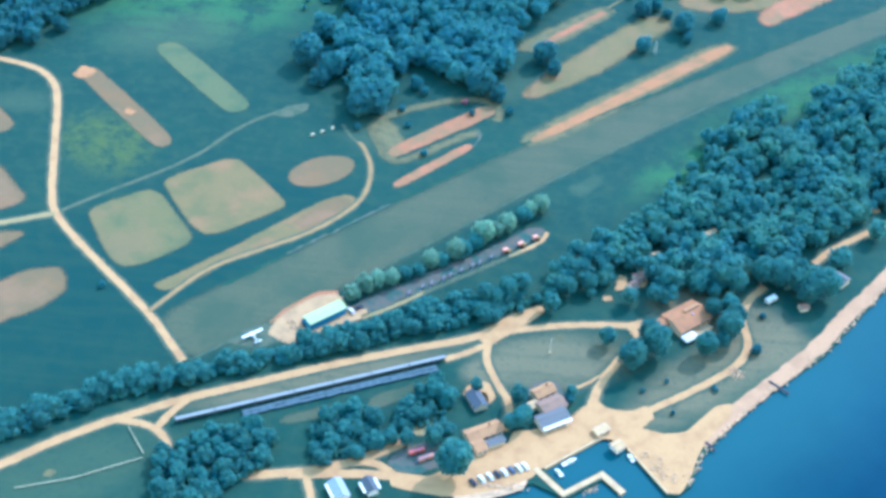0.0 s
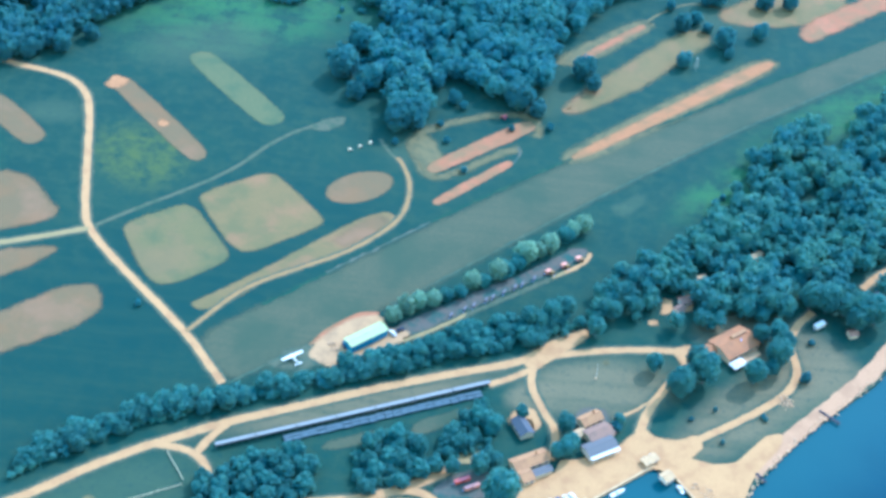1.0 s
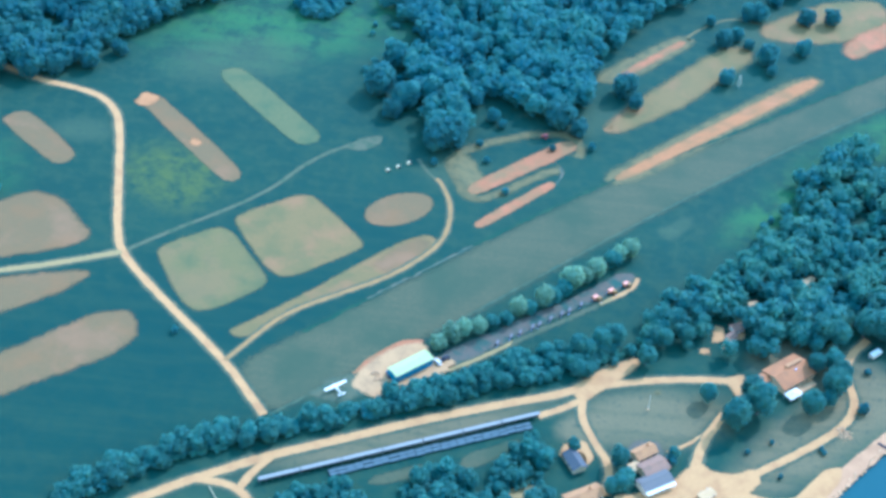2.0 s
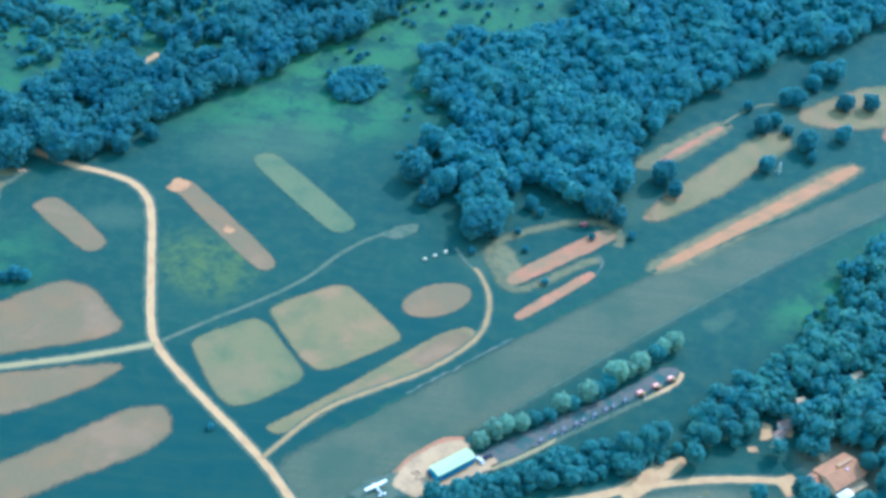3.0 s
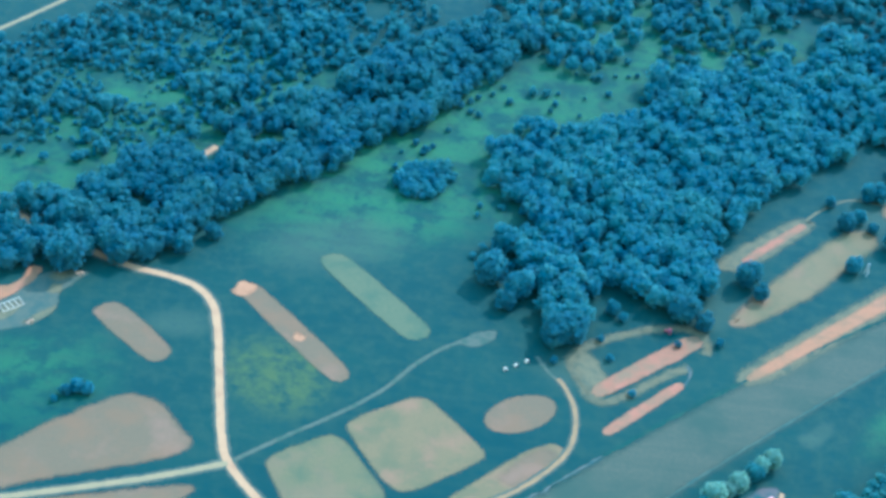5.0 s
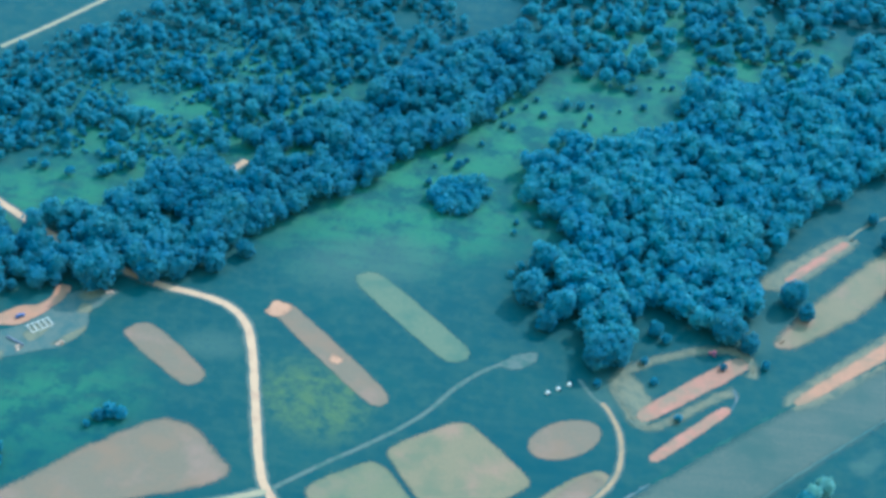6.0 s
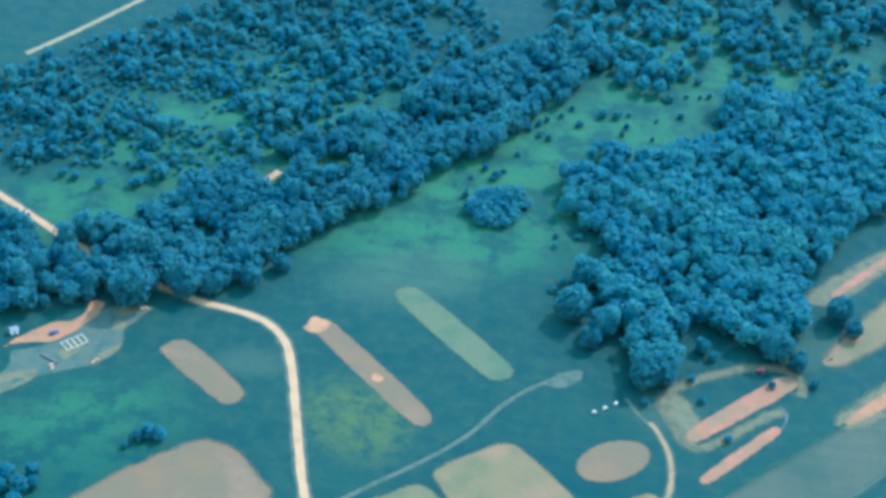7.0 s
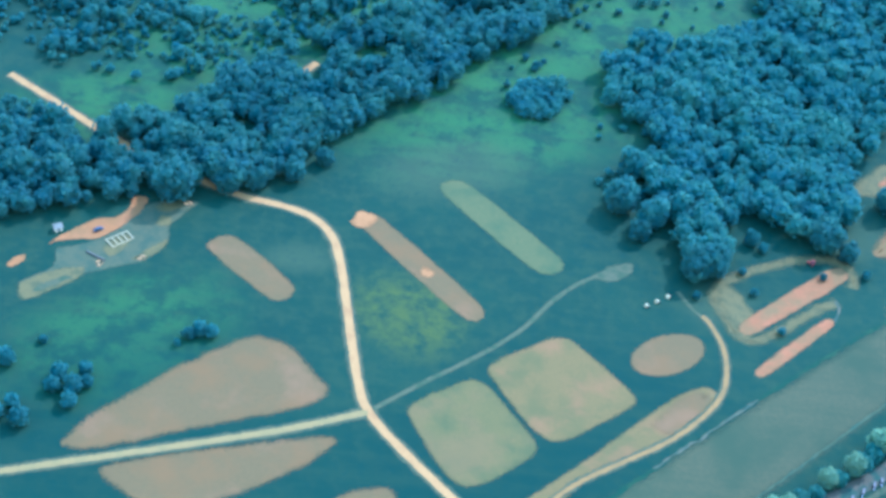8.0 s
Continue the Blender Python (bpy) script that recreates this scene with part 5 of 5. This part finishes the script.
def tractor():
    root = thing("tractor", pose(4.8, 731.4, 0.06, 0, 0, 70), "small red tractor at the edge of a wood", "tractor")
    part("bonnet", slab(-0.45, 0.45, 0.2, 2.0, 0.8, 1.5, 0.1), RED, root)
    c = part("cab", slab(-0.65, 0.65, -1.2, 0.2, 0.8, 2.4, 0.06), GLASS, root, "dark glazed cab")
    part("cab_roof", slab(-0.75, 0.75, -1.3, 0.3, 2.4, 2.55, 0.05), RED, c)
    for x in (-0.85, 0.85):
        w = part("rear_wheel", tube(0.75, 0.4, 16, "X", (x, -0.8, 0.75)), RUBBER, root)
        part("rim", tube(0.4, 0.42, 12, "X", (x, -0.8, 0.75)), RED, w)
        part("mudguard", slab(x - 0.25, x + 0.25, -1.5, -0.1, 1.52, 1.6, 0.03), RED, root)
        part("front_wheel", tube(0.4, 0.28, 14, "X", (x * 0.85, 1.5, 0.4)), RUBBER, root)
    part("exhaust", tube(0.05, 1.0, 8, at=(0.3, 1.2, 1.95)), DARK, root)
    return root


tractor()


def mast():
    root = thing("mast", pose(109, 795, 0), "pale steel lattice mast on three legs", "mast")
    for k in range(3):
        a = k * 2.094 + 0.5
        bm = bmesh.new()
        foot, top = Vector((math.cos(a) * 1.5, math.sin(a) * 1.5, 0)), Vector((math.cos(a) * 0.1, math.sin(a) * 0.1, 6.5))
        d = top - foot
        bmesh.ops.create_cone(bm, cap_ends=True, segments=6, radius1=0.12, radius2=0.09, depth=d.length, matrix=Matrix.Translation((foot + top) / 2) @ d.to_track_quat("Z", "Y").to_matrix().to_4x4())
        part("leg", bm, WHITE, root)
    for z, r in ((1.8, 1.1), (3.6, 0.7), (5.2, 0.35)):
        bm = bmesh.new()
        bmesh.ops.create_cone(bm, segments=3, radius1=r, radius2=r, depth=0.12, matrix=Matrix.Translation((0, 0, z)) @ Matrix.Rotation(0.5, 4, "Z"))
        part("ring", bm, WHITE, root)
    part("beacon", tube(0.3, 0.5, 8, at=(0, 0, 6.7)), WHITE, root)


mast()


def boat(material, label, l=6.0):
    root = thing("boat", pose(0, 0, 0), label, "boat", "boats in the harbour")
    bm = bmesh.new()
    top = [(-0.9, -l / 2), (0.9, -l / 2), (1.0, 0), (0.6, l * 0.35), (0, l / 2), (-0.6, l * 0.35), (-1.0, 0)]
    a = [bm.verts.new((x, y, 0.7)) for x, y in top]
    b = [bm.verts.new((x * 0.6, y * 0.9, -0.2)) for x, y in top]
    for i in range(7):
        bm.faces.new((a[i], a[(i + 1) % 7], b[(i + 1) % 7], b[i]))
    bm.faces.new(b)
    bm.faces.new(a)
    bmesh.ops.recalc_face_normals(bm, faces=bm.faces)
    part("hull", bm, material, root)
    c = part("cabin", slab(-0.6, 0.6, -0.8, 1.2, 0.7, 1.6, 0.1), WHITE, root)
    part("windscreen", slab(-0.52, 0.52, 1.14, 1.24, 1.05, 1.45), GLASS, c)
    part("outboard_motor", slab(-0.2, 0.2, -l / 2 - 0.4, -l / 2, 0.3, 1.1, 0.05), DARK, root)
    return root


b1, b2 = boat(WHITE, "white motor boat moored at the quay", 8.0), boat(WHITE, "small white motor boat in the harbour", 5.0)
b1.matrix_world = pose(61.5, 484.3, -1.1, 0, 0, -52)
b2.matrix_world = pose(57.0, 477.6, -1.1, 0, 0, 40)
copy_thing(b2, pose(87.8, 489.5, -1.1, 0, 0, 35))


def jetty(x, y, turn, l, label):
    root = thing("jetty", pose(x, y, 0, 0, 0, turn), label, "jetty")
    for k in range(int(l / 0.5)):
        part("plank", slab(k * 0.5, k * 0.5 + 0.44, -0.7, 0.7, 0.18, 0.26), JETTY_TIMBER, root)
    for k in range(int(l / 2.5) + 1):
        for s in (-0.6, 0.6):
            part("pile", tube(0.12, 2.8, 8, at=(0.4 + k * 2.4, s, -1.1)), JETTY_TIMBER, root)
    for s in (-0.55, 0.55):
        part("beam", slab(0, l, s - 0.08, s + 0.08, 0.02, 0.18), JETTY_TIMBER, root)


jetty(151.5, 542.5, -38, 11, "dark weathered timber jetty on the beach")
jetty(120.5, 502, -50, 6, "short dark timber jetty on the beach")


def pool_tent():
    root = thing("tent", pose(116.6, 564.6, 0, 0, 0, 40), "white party tent beside a hall", "tent")
    bm = bmesh.new()
    bmesh.ops.create_cone(bm, segments=4, radius1=4.2, radius2=0.05, depth=1.3, matrix=Matrix.Translation((0, 0, 2.95)) @ Matrix.Diagonal((1.25, 0.75, 1, 1)) @ Matrix.Rotation(radians(45), 4, "Z"))
    part("canopy", bm, WHITE, root)
    for x in (-3.5, 3.5):
        for y in (-2.05, 2.05):
            part("pole", tube(0.06, 2.3, 8, at=(x, y, 1.15)), STEEL, root)


pool_tent()


def flag_pole():
    root = thing("flag_pole", pose(52.4, 548.6, 0), "slim white flag pole standing in a meadow", "flag pole")
    part("base", tube(0.7, 0.3, 12, at=(0, 0, 0.15), r2=0.6), CONCRETE, root, "round pale concrete base")
    part("pole", tube(0.14, 8.0, 10, at=(0, 0, 4.2), r2=0.08), WHITE, root)
    part("finial", tube(0.16, 0.2, 8, at=(0, 0, 8.3)), WHITE, root)


flag_pole()
field("bare_patch", [(55.5, 558), (56, 560.5), (58.6, 560.2), (58.4, 558)], TAN_GRASS, "small worn spot in a meadow", 0.4, 2, 0.05)


def frame_of_beams():
    """An unbuilt floor: long beams with joists across."""
    root = thing("floor_frame", pose(-302.5, 699.5, 0.06, 0, 0, 42), "pale timber floor frame on a building plot", "floor frame")
    for y in (-2.8, 2.8):
        part("beam", slab(-5.5, 5.5, y - 0.15, y + 0.15, 0, 0.3), WALL_CREAM, root)
    for k in range(5):
        part("joist", slab(-5.3 + k * 2.55, -4.9 + k * 2.55, -2.8, 2.8, 0.3, 0.5), WALL_CREAM, root)


frame_of_beams()
for x0, y0, turn, l in ((-310.5, 687.2, -28, 9.5),):
    tagged(part("pipe", tube(0.45, l, 12, "X"), ROOF_BLUE), "long dark pipe lying on a building plot", "pipe").matrix_world = pose(x0, y0, 0.5, 0, 0, turn)


def rubble_heap():
    root = thing("rubble_heap", pose(0, 0, 0), "low heap of pale rubble", "rubble")
    r = random.Random(3)
    for k in range(14):
        s = r.uniform(0.3, 0.7)
        bm = bmesh.new()
        bmesh.ops.create_icosphere(bm, subdivisions=1, radius=s)
        for v in bm.verts:
            v.co *= r.uniform(0.75, 1.2)
        bmesh.ops.translate(bm, verts=bm.verts, vec=(r.uniform(-2, 2), r.uniform(-1.4, 1.4), s * 0.4))
        part("stone", bm, STONE, root)
    return root


fleet([rubble_heap()], [(0, 136, 548, 0), (0, 138.5, 545.5, 60), (0, -291, 689, 40), (0, -277, 727, 0), (0, -308, 683, 90), (0, 98, 484, 20), (0, 101.5, 480, 80), (0, 94, 491, 40), (0, -66, 553, 0)])

# stones along the water's edge
rng = np.random.default_rng(11)
shore = smooth_line([(420, 899), (300, 733.5), (211.5, 608.5), (191, 579.5), (179, 562.5), (162, 546), (142.5, 526), (127.4, 506.5), (118, 492.5), (113, 476.5)], False, 3)
vs, fs, n = [], [], 0
for a, b in zip(shore, shore[1:]):
    k = max(1, int((b - a).length / 0.9))
    for j in range(k):
        p = a.lerp(b, j / k)
        for _ in range(2):
            s = rng.uniform(0.25, 0.8)
            vs.append(ICO_V * s * rng.uniform(0.7, 1.2, (len(ICO_V), 1)) * (1, 1, 0.7) + (p.x + rng.normal() * 0.8 - 0.6, p.y + rng.normal() * 0.8 + 0.4, rng.uniform(-0.5, 0.15)))
            fs.append(ICO_F + n)
            n += len(ICO_V)
for x0, y0, sx, sy, k in ((69, 471, 4, 2.5, 70), (30, 466.5, 9, 1.6, 130), (99.5, 487, 3, 4, 36), (106.5, 479, 2.2, 2.5, 24), (137, 545, 3, 2, 40), (-62, 550, 6, 4, 40)):
    for _ in range(k):
        s = rng.uniform(0.2, 0.6)
        vs.append(ICO_V * s * rng.uniform(0.7, 1.2, (len(ICO_V), 1)) * (1, 1, 0.7) + (x0 + rng.normal() * sx * 0.6, y0 + rng.normal() * sy * 0.6, -0.9 if x0 == 69 else 0.15))
        fs.append(ICO_F + n)
        n += len(ICO_V)
tagged(new("shore_stones", mesh_of("shore_stones", np.concatenate(vs), np.concatenate(fs), STONE)), "pale loose stones along the shore and quay", "stones", kind="stuff")


def pier():
    root = thing("pier", pose(0, 0, 0), "pale concrete harbour pier with two square bends", "pier")
    for name, a, b, w in (("deck", (47.5, 477.5), (59, 465.5), 3.0), ("deck", (59, 465.5), (75.2, 478.2), 2.6), ("deck", (75.2, 478.2), (83.3, 469.8), 3.2)):
        a, b = Vector(a), Vector(b)
        d = b - a
        ob = part(name, slab(-1.2, d.length + 1.2, -w / 2, w / 2, -2.5, 0.22, 0.05), CONCRETE, root)
        ob.matrix_local = pose(a.x, a.y, 0.002 * len(root.children), 0, 0, math.degrees(math.atan2(d.y, d.x)))


pier()
for a, b in (((51, 478.8), (77, 500.6)), ((86.5, 494.2), (103, 470.8))):
    a, b = Vector(a), Vector(b)
    d = b - a
    ob = tagged(part("quay_edge", slab(0, d.length, -0.5, 0.5, -2.0, 0.3, 0.04), CONCRETE), "pale concrete edge of the quay", "quay edge", kind="structure")
    ob.matrix_world = pose(a.x, a.y, 0, 0, 0, math.degrees(math.atan2(d.y, d.x)))
